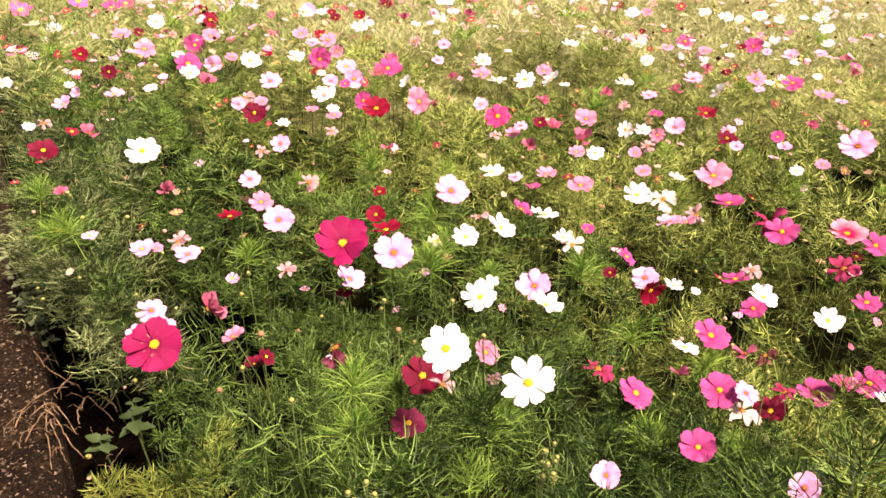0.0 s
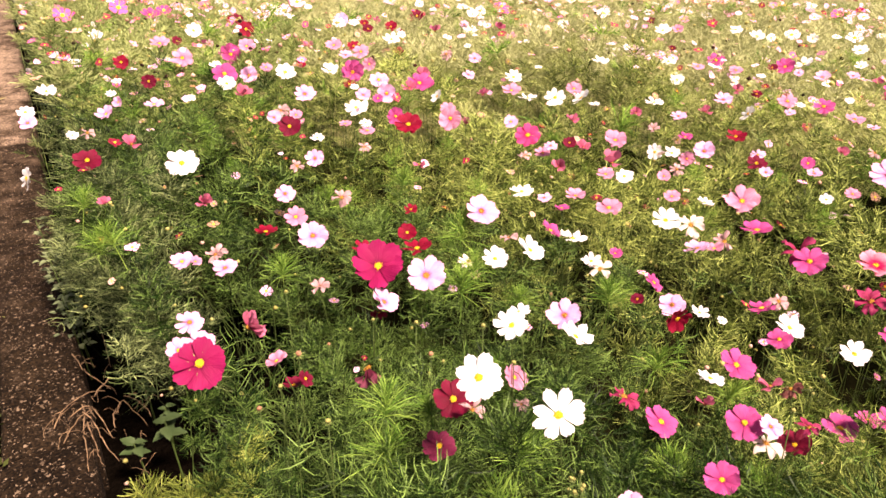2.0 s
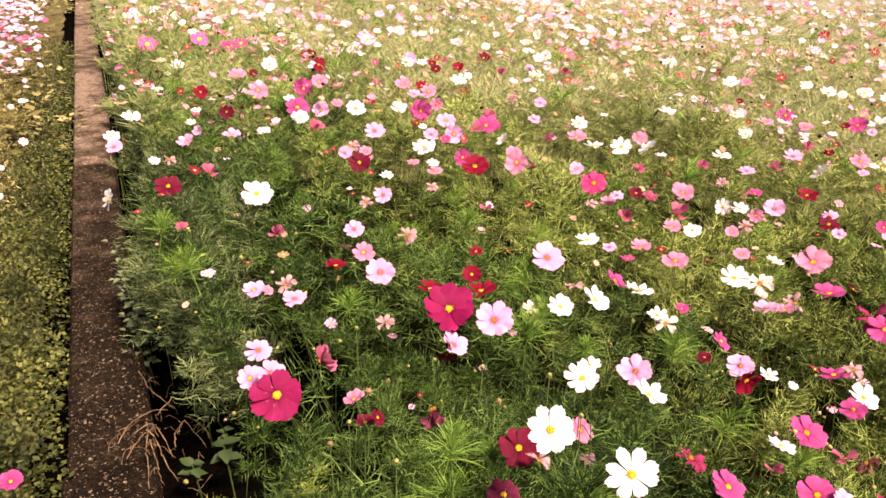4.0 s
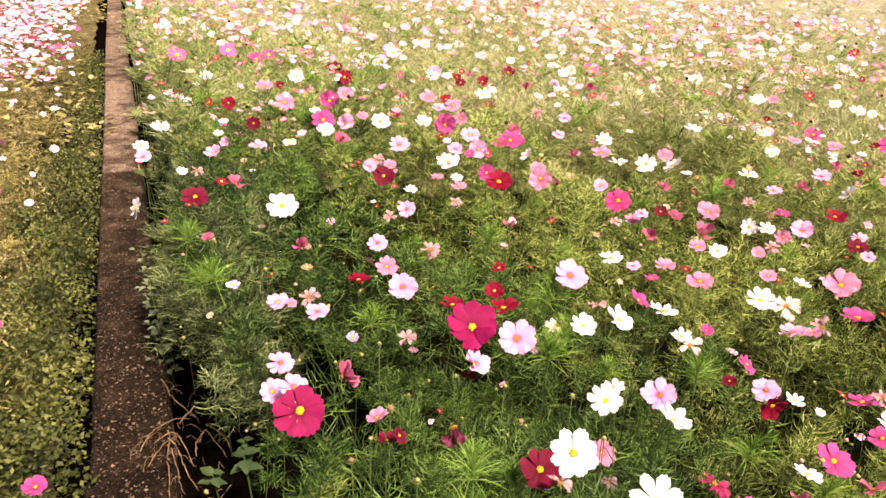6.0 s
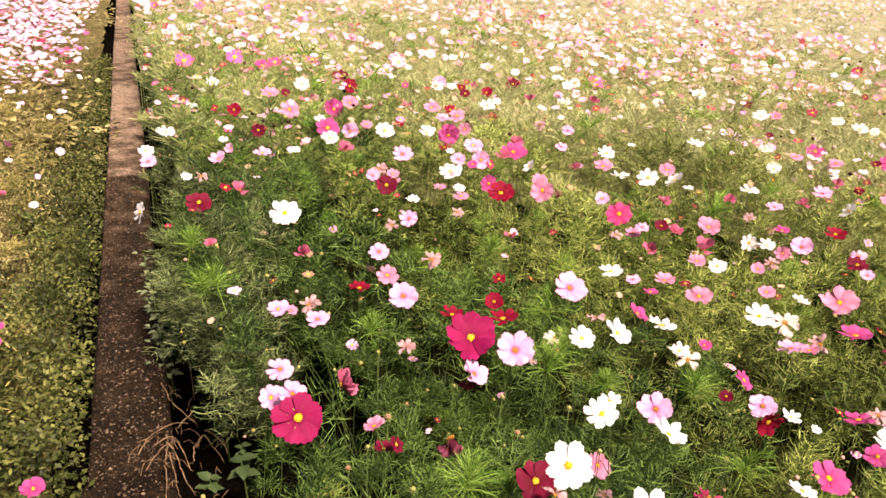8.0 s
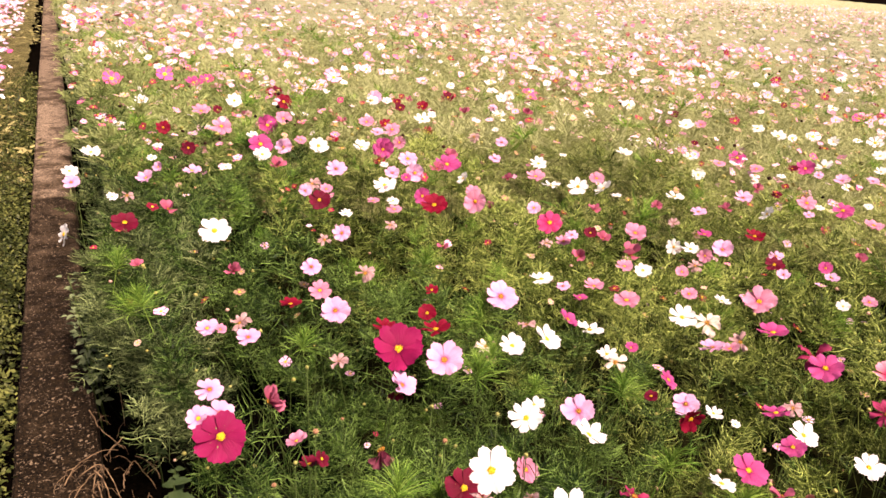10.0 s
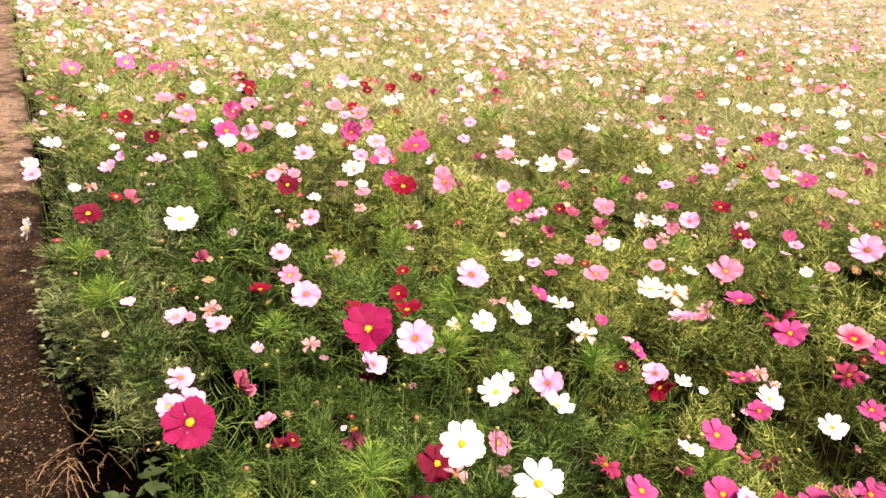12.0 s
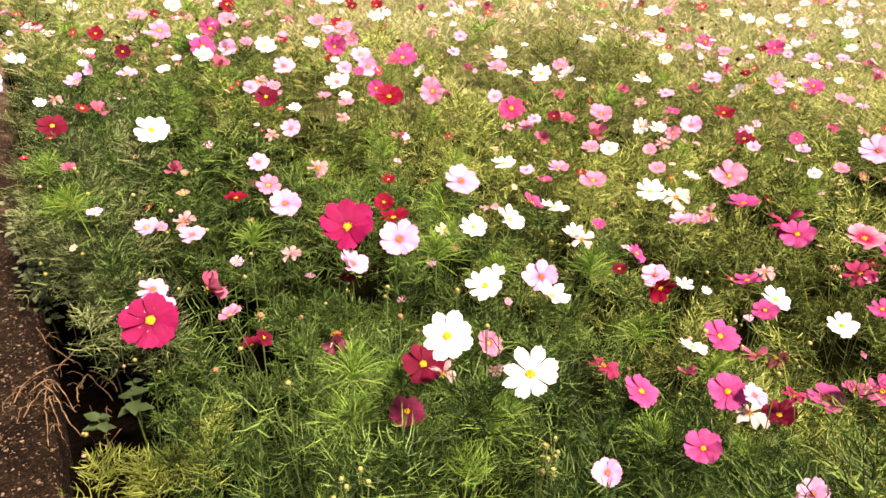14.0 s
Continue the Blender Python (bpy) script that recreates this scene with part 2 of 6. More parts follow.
def concrete_material(name, paler):
    """Old washed-out kerb concrete: blotched brown, paler along its length, pale pebbles showing."""
    m, tree, b = material(name, 0.9, 0.05)
    xyz = tree.nodes.new("ShaderNodeTexCoord").outputs["Object"]
    info = tree.nodes.new("ShaderNodeObjectInfo")
    blotch = add(tree, "ShaderNodeTexNoise", Scale=9.0, Detail=4.0, Roughness=0.6)
    grit = add(tree, "ShaderNodeTexNoise", Scale=190.0, Detail=4.0)
    pebble = add(tree, "ShaderNodeTexVoronoi", Scale=115.0)
    speck = add(tree, "ShaderNodeTexVoronoi", Scale=210.0)
    for n in (blotch, grit, pebble, speck):
        tree.links.new(xyz, n.inputs["Vector"])
    wander = add(tree, "ShaderNodeTexNoise", Scale=160.0, Detail=2.0)
    tree.links.new(xyz, wander.inputs["Vector"])
    for n in (pebble, speck):
        tree.links.new(mixed(tree, xyz, wander.outputs["Color"], 0.012, "ADD"), n.inputs["Vector"])
    along = tree.nodes.new("ShaderNodeSeparateXYZ")
    tree.links.new(xyz, along.inputs[0])
    paleness = maths(tree, "ADD", maths(tree, "ADD", blotch.outputs[0], paler), maths(tree, "MULTIPLY", along.outputs[1], 0.11))
    base = ramp(tree, paleness, [(0.3, (0.0042, 0.0025, 0.0012)), (0.55, (0.0088, 0.0056, 0.0030)), (0.8, (0.036, 0.0245, 0.0150)), (1.0, (0.125, 0.092, 0.064))])
    coarse = add(tree, "ShaderNodeTexNoise", Scale=48.0, Detail=3.0, Roughness=0.7)
    tree.links.new(xyz, coarse.inputs["Vector"])
    mottled = mixed(tree, base, ramp(tree, coarse.outputs[0], [(0.36, (0.2, 0.2, 0.2)), (0.64, (0.8, 0.8, 0.8))]), 0.7, "OVERLAY")
    gritty = mixed(tree, mottled, ramp(tree, grit.outputs[0], [(0.38, (0.12, 0.12, 0.12)), (0.62, (0.88, 0.88, 0.88))]), 0.8, "OVERLAY")
    cell = tree.nodes.new("ShaderNodeSeparateColor")
    tree.links.new(pebble.outputs["Color"], cell.inputs[0])
    chosen = maths(tree, "MULTIPLY", maths(tree, "GREATER_THAN", cell.outputs[0], 0.8), maths(tree, "LESS_THAN", pebble.outputs["Distance"], maths(tree, "MULTIPLY", cell.outputs[2], 0.5)))
    small = tree.nodes.new("ShaderNodeSeparateColor")
    tree.links.new(speck.outputs["Color"], small.inputs[0])
    tiny = maths(tree, "MULTIPLY", maths(tree, "GREATER_THAN", small.outputs[1], 0.76), maths(tree, "LESS_THAN", speck.outputs["Distance"], 0.38))
    pale = mixed(tree, (0.020, 0.013, 0.008), (0.17, 0.125, 0.083), cell.outputs[1])
    stony = mixed(tree, gritty, pale, maths(tree, "MULTIPLY", maths(tree, "MAXIMUM", chosen, tiny), 0.85))
    hsv = tree.nodes.new("ShaderNodeHueSaturation")
    tree.links.new(maths(tree, "ADD", maths(tree, "MULTIPLY", info.outputs["Random"], 0.2), 0.9), hsv.inputs["Value"])
    tree.links.new(stony, hsv.inputs["Color"])
    tree.links.new(hsv.outputs[0], b.inputs["Base Color"])
    bumped(tree, b, maths(tree, "ADD", grit.outputs[0], maths(tree, "MULTIPLY", maths(tree, "MAXIMUM", chosen, tiny), 0.6)), 0.7, 0.004)
    return m


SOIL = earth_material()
# One concrete in three tones: middle, dark and pale.
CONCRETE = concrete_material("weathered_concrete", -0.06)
CONCRETE_DARK = concrete_material("weathered_concrete_dark", -0.27)
CONCRETE_PALE = concrete_material("weathered_concrete_pale", 0.33)


# ---- builders ----
def mesh_of(name, verts, faces, mat, smooth=False):
    me = bpy.data.meshes.new(name)
    me.from_pydata([tuple(v) for v in verts], [], [tuple(f) for f in faces])
    me.materials.append(mat)
    if smooth:
        me.polygons.foreach_set("use_smooth", [True] * len(me.polygons))
    me.update()
    return me


def triangles(name, verts, tris, mat):
    """A large mesh from arrays of corners and triangles."""
    me = bpy.data.meshes.new(name)
    n = len(tris)
    me.vertices.add(len(verts))
    me.loops.add(3 * n)
    me.polygons.add(n)
    me.vertices.foreach_set("co", np.ascontiguousarray(verts, dtype=np.float32).ravel())
    me.loops.foreach_set("vertex_index", np.ascontiguousarray(tris, dtype=np.int32).ravel())
    me.polygons.foreach_set("loop_start", np.arange(0, 3 * n, 3, dtype=np.int32))
    me.update(calc_edges=True)
    me.materials.append(mat)
    return me


def part(name, me, parent, m=None, label=""):
    ob = new(name, me)
    ob.parent = parent
    if m is not None:
        ob.matrix_basis = m
    return tagged(ob, label)


def tube(points, radii, sides=5):
    """Corners and faces of a bent, tapering rod."""
    verts, faces = [], []
    for i, p in enumerate(points):
        a = points[max(i - 1, 0)]
        b = points[min(i + 1, len(points) - 1)]
        q = (Vector(b) - Vector(a)).to_track_quat("Z", "Y")
        for k in range(sides):
            w = 2 * math.pi * k / sides
            verts.append(Vector(p) + q @ Vector((radii[i] * math.cos(w), radii[i] * math.sin(w), 0)))
    for i in range(len(points) - 1):
        for k in range(sides):
            k2 = (k + 1) % sides
            faces.append((i * sides + k, i * sides + k2, (i + 1) * sides + k2, (i + 1) * sides + k))
    faces.append(tuple(range(len(verts) - sides, len(verts))))
    return verts, faces


# ---- ground and kerb ----
def ground_sheet():
    xs = np.r_[-300, -60, -12, np.arange(-3, 6.01, 0.15), 14, 60, 300]
    ys = np.r_[-300, -60, -8, np.arange(-1, 8.01, 0.15), 16, 60, 300]
    verts = []
    for y in ys:
        for x in xs:
            bump = 0.018 * noise.noise((x * 3, y * 3, 0)) + 0.012 * noise.noise((x * 11, y * 11, 4)) if abs(x) < 8 and abs(y) < 12 else 0
            verts.append((x, y, bump))
    w = len(xs)
    faces = [(j * w + i, j * w + i + 1, (j + 1) * w + i + 1, (j + 1) * w + i) for j in range(len(ys) - 1) for i in range(w - 1)]
    return tagged(new("ground", mesh_of("ground", verts, faces, SOIL, True)), "moist garden soil under the flower beds, plant shade put in its colour", "ground", kind="structure")


ground = ground_sheet()


def kerb_block(length, seed, mat):
    """One kerb stone, its arrises worn and its top slightly uneven."""
    rnd = random.Random(seed)
    across = [-0.18, -0.174, -0.15, -0.1, -0.05, -0.026, -0.018, -0.014]
    drop = [-0.012, -0.003, 0, 0, 0, -0.001, -0.006, -0.016]
    n = int(length / 0.03)
    verts, faces = [], []
    for j in range(n + 1):
        y = length * j / n
        end = 0.004 if j in (0, n) else 0
        row = [(-0.18, -0.3)] + list(zip(across, drop)) + [(-0.014, -0.3)]
        for i, (x, z) in enumerate(row):
            worn = 0.004 * noise.noise((x * 25, (y + seed) * 25, seed)) + 0.003 * noise.noise((x * 60, (y + seed) * 60, 3))
            side = 0.004 * noise.noise((seed, y * 30, x * 9)) if i in (1, 2, 7, 8) else 0
            verts.append((x + side, y, (z + worn - end) if 0 < i < 9 else z))
    w = 10
    for j in range(n):
        for i in range(w - 1):
            faces.append((j * w + i, j * w + i + 1, (j + 1) * w + i + 1, (j + 1) * w + i))
    faces.append(tuple(range(w)))
    faces.append(tuple(reversed(range(n * w, n * w + w))))
    return mesh_of("kerb_block", verts, faces, mat, False)


def kerb():
    base = tagged(new("kerb"), "weathered brown concrete kerb with pebbly top", "kerb", kind="structure")
    shapes = [kerb_block(1.997, s, (CONCRETE_DARK, CONCRETE, CONCRETE_PALE, CONCRETE_PALE)[s]) for s in range(4)]
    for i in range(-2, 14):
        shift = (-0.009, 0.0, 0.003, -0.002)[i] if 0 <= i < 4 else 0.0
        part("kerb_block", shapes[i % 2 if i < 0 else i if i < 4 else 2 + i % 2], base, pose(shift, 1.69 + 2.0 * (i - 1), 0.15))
    return base


kerb()


# ---- feathery leaves ----
def unit(v):
    return v / (np.linalg.norm(v) + 1e-9)


class Threads:
    """Collects thin tapered leaf threads."""

    def __init__(self, seed):
        self.r = np.random.RandomState(seed)
        self.v, self.f = [], []

    def thread(self, a, b, w, bow=None):
        """A thin leaf thread in three pieces, bowed on its way from a to b."""
        d = b - a
        long = np.linalg.norm(d)
        s = unit(np.cross(d, self.r.normal(size=3))) * w / 2
        off = (self.r.normal(size=3) * 0.13 if bow is None else bow) * long
        m1, m2 = a + d * 0.34 + off * 0.8, a + d * 0.7 + off * 0.75
        n = len(self.v)
        self.v += [a - s, a + s, m1 + s, m1 - s, m2 + s * 0.85, m2 - s * 0.85, b]
        self.f += [(n, n + 1, n + 2), (n, n + 2, n + 3), (n + 3, n + 2, n + 4), (n + 3, n + 4, n + 5), (n + 5, n + 4, n + 6)]

    def fork(self, a, b, w):
        d = b - a
        s = unit(np.cross(d, self.r.normal(size=3))) * w / 2
        m = a + d * 0.5 + self.r.normal(size=3) * np.linalg.norm(d) * 0.12
        n = len(self.v)
        self.v += [a - s, a + s, m + s * 0.9, m - s * 0.9, b]
        self.f += [(n, n + 1, n + 2), (n, n + 2, n + 3), (n + 3, n + 2, n + 4)]

    def plain(self, a, b, w):
        s = unit(np.cross(b - a, self.r.normal(size=3))) * w / 2
        n = len(self.v)
        self.v += [a - s, a + s, b + s * 0.3, b - s * 0.3]
        self.f += [(n, n + 1, n + 2), (n, n + 2, n + 3)]

    def plume(self, root, way, length, w, pairs, forks):
        """One fine leaf of a near shoot: an arching rib with long curved threads sweeping towards its tip."""
        r = self.r
        up = np.array([0, 0, 1.0])
        side = unit(np.cross(way, up) + r.normal(size=3) * 0.2)
        p, d, step = root, unit(way), length * 0.62 / pairs
        for k in range(pairs):
            q = p + d * step
            self.ribbon(p, q, w * 1.15, w)
            reach = length * (0.60 - 0.34 * k / pairs) * r.uniform(0.85, 1.15)
            for sign in (-1, 1):
                e = unit(d * 0.75 + side * sign * r.uniform(0.55, 1.0) + up * r.uniform(-0.1, 0.4) + r.normal(size=3) * 0.12)
                tip = q + e * reach
                bow = (side * sign * r.uniform(0.04, 0.2) - d * 0.08 + r.normal(size=3) * 0.05)
                if w < 0.0015:
                    self.thread(q, tip, w, bow)
                else:
                    self.fork(q, tip, w)
                for f in range(forks):
                    at = q + (tip - q) * (0.3 + 0.27 * f) + bow * reach * 0.75
                    (self.fork if w < 0.0015 else self.plain)(at, at + unit(e + side * r.uniform(-0.8, 0.8) + d * 0.5 + r.normal(size=3) * 0.25) * reach * r.uniform(0.35, 0.6), w * 0.85)
            p, d = q, unit(d - up * r.uniform(-0.04, 0.16) + r.normal(size=3) * 0.10)
        self.thread(p, p + d * length * 0.36, w)

    def spire(self, high, w, pairs, forks, crown, size, depths=(0.045,)):
        """A leafy shoot: stem, opposite pairs of plumes and a crowded crown, its tip at the origin."""
        r = self.r
        self.ribbon(np.array([0, 0, -high]), np.zeros(3), 0.0014, 0.001)
        for depth in depths:
            a = r.uniform(0, 6.28)
            for k in range(2):
                b, e = a + k * 3.14 + r.uniform(-0.4, 0.4), r.uniform(0.1, 0.75)
                self.plume(np.array([0, 0, -depth]), np.array([math.cos(b) * math.cos(e), math.sin(b) * math.cos(e), math.sin(e)]), size * r.uniform(1.15, 1.55), w, pairs, forks)
        for k in range(crown):
            b, e = k * 2.4 + r.uniform(-0.4, 0.4), 0.35 + 1.0 * k / crown + r.uniform(-0.15, 0.15)
            self.plume(np.array([0, 0, -0.02 + 0.02 * k / crown]), np.array([math.cos(b) * math.cos(e), math.sin(b) * math.cos(e), math.sin(e)]), size * r.uniform(0.75, 1.1), w, pairs, forks)

    def star(self, count, length, w):
        """A young shoot tip: long plain threads fanning out of one heart, a short side thread on most."""
        r = self.r
        self.ribbon(np.array([0, 0, -0.08]), np.zeros(3), 0.0014, 0.0012)
        for k in range(count):
            u = (k + 0.5) / count
            b, e = k * 2.4 + r.uniform(-0.3, 0.3), 1.35 - 1.35 * u + r.uniform(-0.15, 0.15)
            out = np.array([math.cos(b), math.sin(b), 0.0])
            tip = (out * math.cos(e) + np.array([0, 0, math.sin(e)])) * length * (0.55 + 0.45 * u) * r.uniform(0.8, 1.2)
            root = np.array([0, 0, -0.025 * u])
            bow = np.array([0, 0, 0.12]) - out * 0.05 + r.normal(size=3) * 0.04
            self.thread(root, root + tip, w, bow)
            if k % 3:
                at = root + tip * r.uniform(0.35, 0.6) + bow * np.linalg.norm(tip) * 0.7
                self.fork(at, at + unit(tip * 12 + r.normal(size=3) * 0.4) * length * r.uniform(0.25, 0.45), w * 0.85)

    def ribbon(self, a, b, w, w2):
        s = unit(np.cross(b - a, self.r.normal(size=3)))
        n = len(self.v)
        self.v += [a - s * w / 2, a + s * w / 2, b + s * w2 / 2, b - s * w2 / 2]
        self.f += [(n, n + 1, n + 2), (n, n + 2, n + 3)]

    def leaf(self, root, way, length, w, pairs, forks):
        """One feathery leaf, twice divided into threads."""
        r = self.r
        up = np.array([0, 0, 1.0])
        side = unit(np.cross(way, up) + r.normal(size=3) * 0.25)
        p, d, step = root, unit(way), length / (pairs + 1)
        for k in range(pairs):
            q = p + d * step
            self.ribbon(p, q, w, w * 0.9)
            reach = length * 0.62 * (1 - 0.75 * abs(k / max(pairs - 1, 1) - 0.35))
            for sign in (-1, 1):
                e = unit(d * 0.85 + side * sign + r.normal(size=3) * 0.28 + up * 0.15)
                tip = q + e * reach * r.uniform(0.75, 1.15)
                (self.fork if w < 0.005 else self.plain)(q, tip, w)
                for f in range(forks):
                    at = q + (tip - q) * (0.3 + 0.3 * f)
                    self.plain(at, at + unit(e + side * r.uniform(-0.9, 0.9) + d * 0.6 + r.normal(size=3) * 0.35) * reach * r.uniform(0.35, 0.6), w * 0.8)
            p, d = q, unit(d - up * r.uniform(-0.02, 0.3) + r.normal(size=3) * 0.16)
        self.fork(p, p + d * step * 1.6, w)

    def tuft(self, at, count, length, w, pairs, forks, lift=0.8):
        for _ in range(count):
            a = self.r.uniform(0, 2 * math.pi)
            e = self.r.uniform(0.15, 1.25) * lift
            self.leaf(at, np.array([math.cos(a) * math.cos(e), math.sin(a) * math.cos(e), math.sin(e)]), length * self.r.uniform(0.7, 1.2), w, pairs, forks)

    def arrays(self):
        return np.array(self.v, dtype=np.float32), np.array(self.f, dtype=np.int32)


# ---- cosmos flowers ----
def petal_mesh(name, mat, kind, seed):
    """One petal along x, a unit long: broad, toothed at the tip, ribbed and slightly cupped."""
    r = random.Random(seed)
    wide, cup, wave = {"round": (0.47, 0.08, 0.03), "broad": (0.39, 0.10, 0.045), "slim": (0.33, 0.08, 0.05), "ragged": (0.27, -0.26, 0.16)}[kind]
    rows, cols = 5, 6
    verts, faces = [], []
    for i in range(rows + 1):
        u = i / rows
        half = wide * (0.16 + 0.84 * math.sin(min(u * 1.18, 1.0) * math.pi / 2) ** 1.3) * (1 - 0.14 * max(0, u - 0.8) / 0.2)
        for j in range(cols + 1):
            v = 2 * j / cols - 1
            tooth = 0.028 * math.cos(v * 3 * math.pi) - 0.15 * v * v
            x = 0.07 + 0.93 * u + (tooth + r.uniform(-0.012, 0.012)) * max(0, u - 0.6) / 0.4
            rib = 0.018 * math.cos(v * 4 * math.pi) * u
            z = cup * u * u - 0.10 * v * v * u + rib + wave * math.sin(5 * u + v * 2 + seed) * u
            verts.append((x, half * v, z))
    w = cols + 1
    for i in range(rows):
        for j in range(cols):
            faces.append((i * w + j, (i + 1) * w + j, (i + 1) * w + j + 1, i * w + j + 1))
    return mesh_of(name, verts, faces, mat, True)


PETAL_MESH = {(c, k): [petal_mesh("petal", m, k, s) for s in (1, 2, 3)] for c, m in PETALS.items() for k in ("round", "broad", "slim", "ragged")}


def disc_mesh(mat):
    """The yellow heart: a dome crowded with tiny florets, a unit in radius."""
    bm = bmesh.new()
    bmesh.ops.create_uvsphere(bm, u_segments=8, v_segments=4, radius=0.85)
    for v in bm.verts:
        v.co.z = v.co.z * 0.45 if v.co.z > 0 else v.co.z * 0.2
    for k in range(16):
        d = 0.9 * math.sqrt((k + 0.5) / 16)
        a = k * 2.39996
        at = Vector((d * math.cos(a), d * math.sin(a), 0.42 - 0.28 * d * d))
        res = bmesh.ops.create_cone(bm, segments=4, radius1=0.15, radius2=0.07, depth=0.3, cap_ends=False)
        for v in res["verts"]:
            v.co += at
    me = bpy.data.meshes.new("disc")
    bm.to_mesh(me)
    bm.free()
    me.materials.append(mat)
    return me


DISC_MESH, DISC_RIPE = disc_mesh(DISC), disc_mesh(DISC_DARK)


def calyx_mesh():
    verts, faces = [(0, 0, -0.32)], []
    for k in range(8):
        a = 2 * math.pi * k / 8
        for da, rad, z in ((-0.25, 0.2, -0.12), (0.25, 0.2, -0.12), (0.0, 0.52, -0.02)):
            verts.append((rad * math.cos(a + da), rad * math.sin(a + da), z))
        n = 1 + 3 * k
        faces += [(0, n, n + 1), (n, n + 2, n + 1)]
    return mesh_of("calyx", verts, faces, CALYX)


CALYX_MESH = calyx_mesh()


def stem_leaf(seed):
    t = Threads(seed)
    t.leaf(np.zeros(3), np.array([0.8, 0, 0.5]), 0.07, 0.0015, 4, 1)
    return triangles("leaf", *t.arrays(), LEAF_NEAR)


STEM_LEAVES = [stem_leaf(91 + i) for i in range(4)]
RAGGED = ("faded", "cream", "wine", "withered", "shut")
TINTS = {
    "white": "white cosmos flower with yellow heart on a thin stem",
    "pale": "pale pink cosmos flower with darker ring and yellow heart",
    "pink": "soft pink cosmos flower open on a thin green stem",
    "magenta": "bright magenta-pink cosmos flower with yellow heart",
    "crimson": "large deep crimson cosmos flower with golden heart",
    "red": "wine-red cosmos flower with yellow heart on a thin stem",
    "dark": "dark maroon cosmos flower on a thin green stem",
    "salmon": "fading salmon-pink cosmos flower past its bloom",
    "faded": "withered dusty-pink cosmos flower with shrunken petals",
    "cream": "withering cream-white cosmos flower with limp petals",
    "wine": "ragged wine-red cosmos flower losing its petals",
    "withered": "withered brown cosmos flower gone to seed",
    "shade": "limp dusky crimson cosmos flower hanging low",
    "shut": "drooping closed maroon cosmos flower on a bent stem",
    "rose": "hot rose-red cosmos flower with yellow heart",
    "bicolour": "red cosmos flower with white-edged petals",
}
planted = random.Random(77)
OPEN_HEADS, DISTANT = [], []


def blossom(x, y, z, across, tint, tilt, facing, ground_z=0.0):
    """A cosmos flower on its stem: head at x, y, z, tipped by tilt degrees towards the compass angle facing."""
    if tint == "white" and (x > 0.9 or math.hypot(x, y - 0.4) > 1.75):
        across *= 0.86
    if tint in ("magenta", "rose") and math.hypot(x, y - 0.4) < 2.2:
        across *= 0.88
    if math.hypot(x, y - 0.4) > 3.47:
        DISTANT.append((x, y, z, across / 2, tint, tilt, facing))
        return None
    r = planted
    t, a = radians(tilt), radians(facing)
    n = Vector((math.sin(t) * math.cos(a), math.sin(t) * math.sin(a), math.cos(t)))
    size = across / 2
    OPEN_HEADS.append((np.array((x, y, z)), np.array(n), size))
    lean = 0.10 * (z - ground_z)
    foot = Vector((x - n.x * 0.09 + r.uniform(-lean, lean), y - n.y * 0.09 + r.uniform(-lean, lean), ground_z))
    if 1.1 < y < 2.15 and foot.x < 0.34 and ground_z == 0.0 and x > -0.1:
        foot.x = 0.34 + r.uniform(0, 0.04)
    base = tagged(new("cosmos_flower"), TINTS[tint], "flower", "cosmos flowers in the bed")
    base.location = foot
    head = Vector((x, y, z)) - foot
    spin = Matrix.Translation(head) @ n.to_track_quat("Z", "Y").to_matrix().to_4x4() @ Matrix.Rotation(r.uniform(0, 6.28), 4, "Z")
    p1, p2, p3 = Vector((0, 0, head.z * 0.45)), head - n * 0.09, head - n * size * 0.3
    pts = []
    for k in range(8):
        u = k / 7
        pts.append(p1 * 3 * u * (1 - u) ** 2 + p2 * 3 * u * u * (1 - u) + p3 * u ** 3)
    v, f = tube(pts, [0.001 - 0.0004 * k / 7 for k in range(8)], 5)
    stem = part("stem", mesh_of("stem", v, f, STEM, True), base)
    for u in (3, 5):
        g = r.uniform(0, 6.28)
        part("leaf", STEM_LEAVES[r.randrange(4)], stem, Matrix.Translation(pts[u]) @ Matrix.Rotation(g, 4, "Z"))
    part("calyx", CALYX_MESH, base, spin @ Matrix.Scale(size * 0.9, 4))
    worn = tint in RAGGED or tint == "salmon"
    part("disc", DISC_RIPE if worn or (tint == "pale" and r.random() < 0.65) else DISC_MESH, base, spin @ Matrix.Scale(size * (0.24 if tint in RAGGED else 0.2), 4), "golden yellow disc florets" if not worn else "browned disc florets")
    kind = "ragged" if tint in RAGGED else ("round" if tint == "crimson" and across < 0.075 else "broad" if r.random() < (0.45 if tint == "white" else 0.7) else "slim")
    shapes = PETAL_MESH[tint, kind]
    tip = 1.3 if tint == "shut" else r.uniform(-0.05, 0.25) if not worn else r.uniform(0.35, 0.95) if tint == "salmon" else r.uniform(0.15, 0.7)
    for k in range(8):
        if worn and r.random() < 0.14:
            continue
        turn = Matrix.Rotation(2 * math.pi * (k + r.uniform(-0.13, 0.13)) / 8, 4, "Z")
        lift = Matrix.Rotation(-tip + r.uniform(-0.15, 0.15) + (r.uniform(-0.5, 0.5) if worn else 0), 4, "Y")
        roll = Matrix.Rotation(0.13 + r.uniform(-0.12, 0.12), 4, "X")
        part("petal", shapes[r.randrange(3)], base, spin @ turn @ lift @ roll @ Matrix.Diagonal((size * r.uniform(0.9, 1.06), size * (r.uniform(0.74, 0.94) if tint == "white" else r.uniform(0.84, 1.1)), size, 1)))
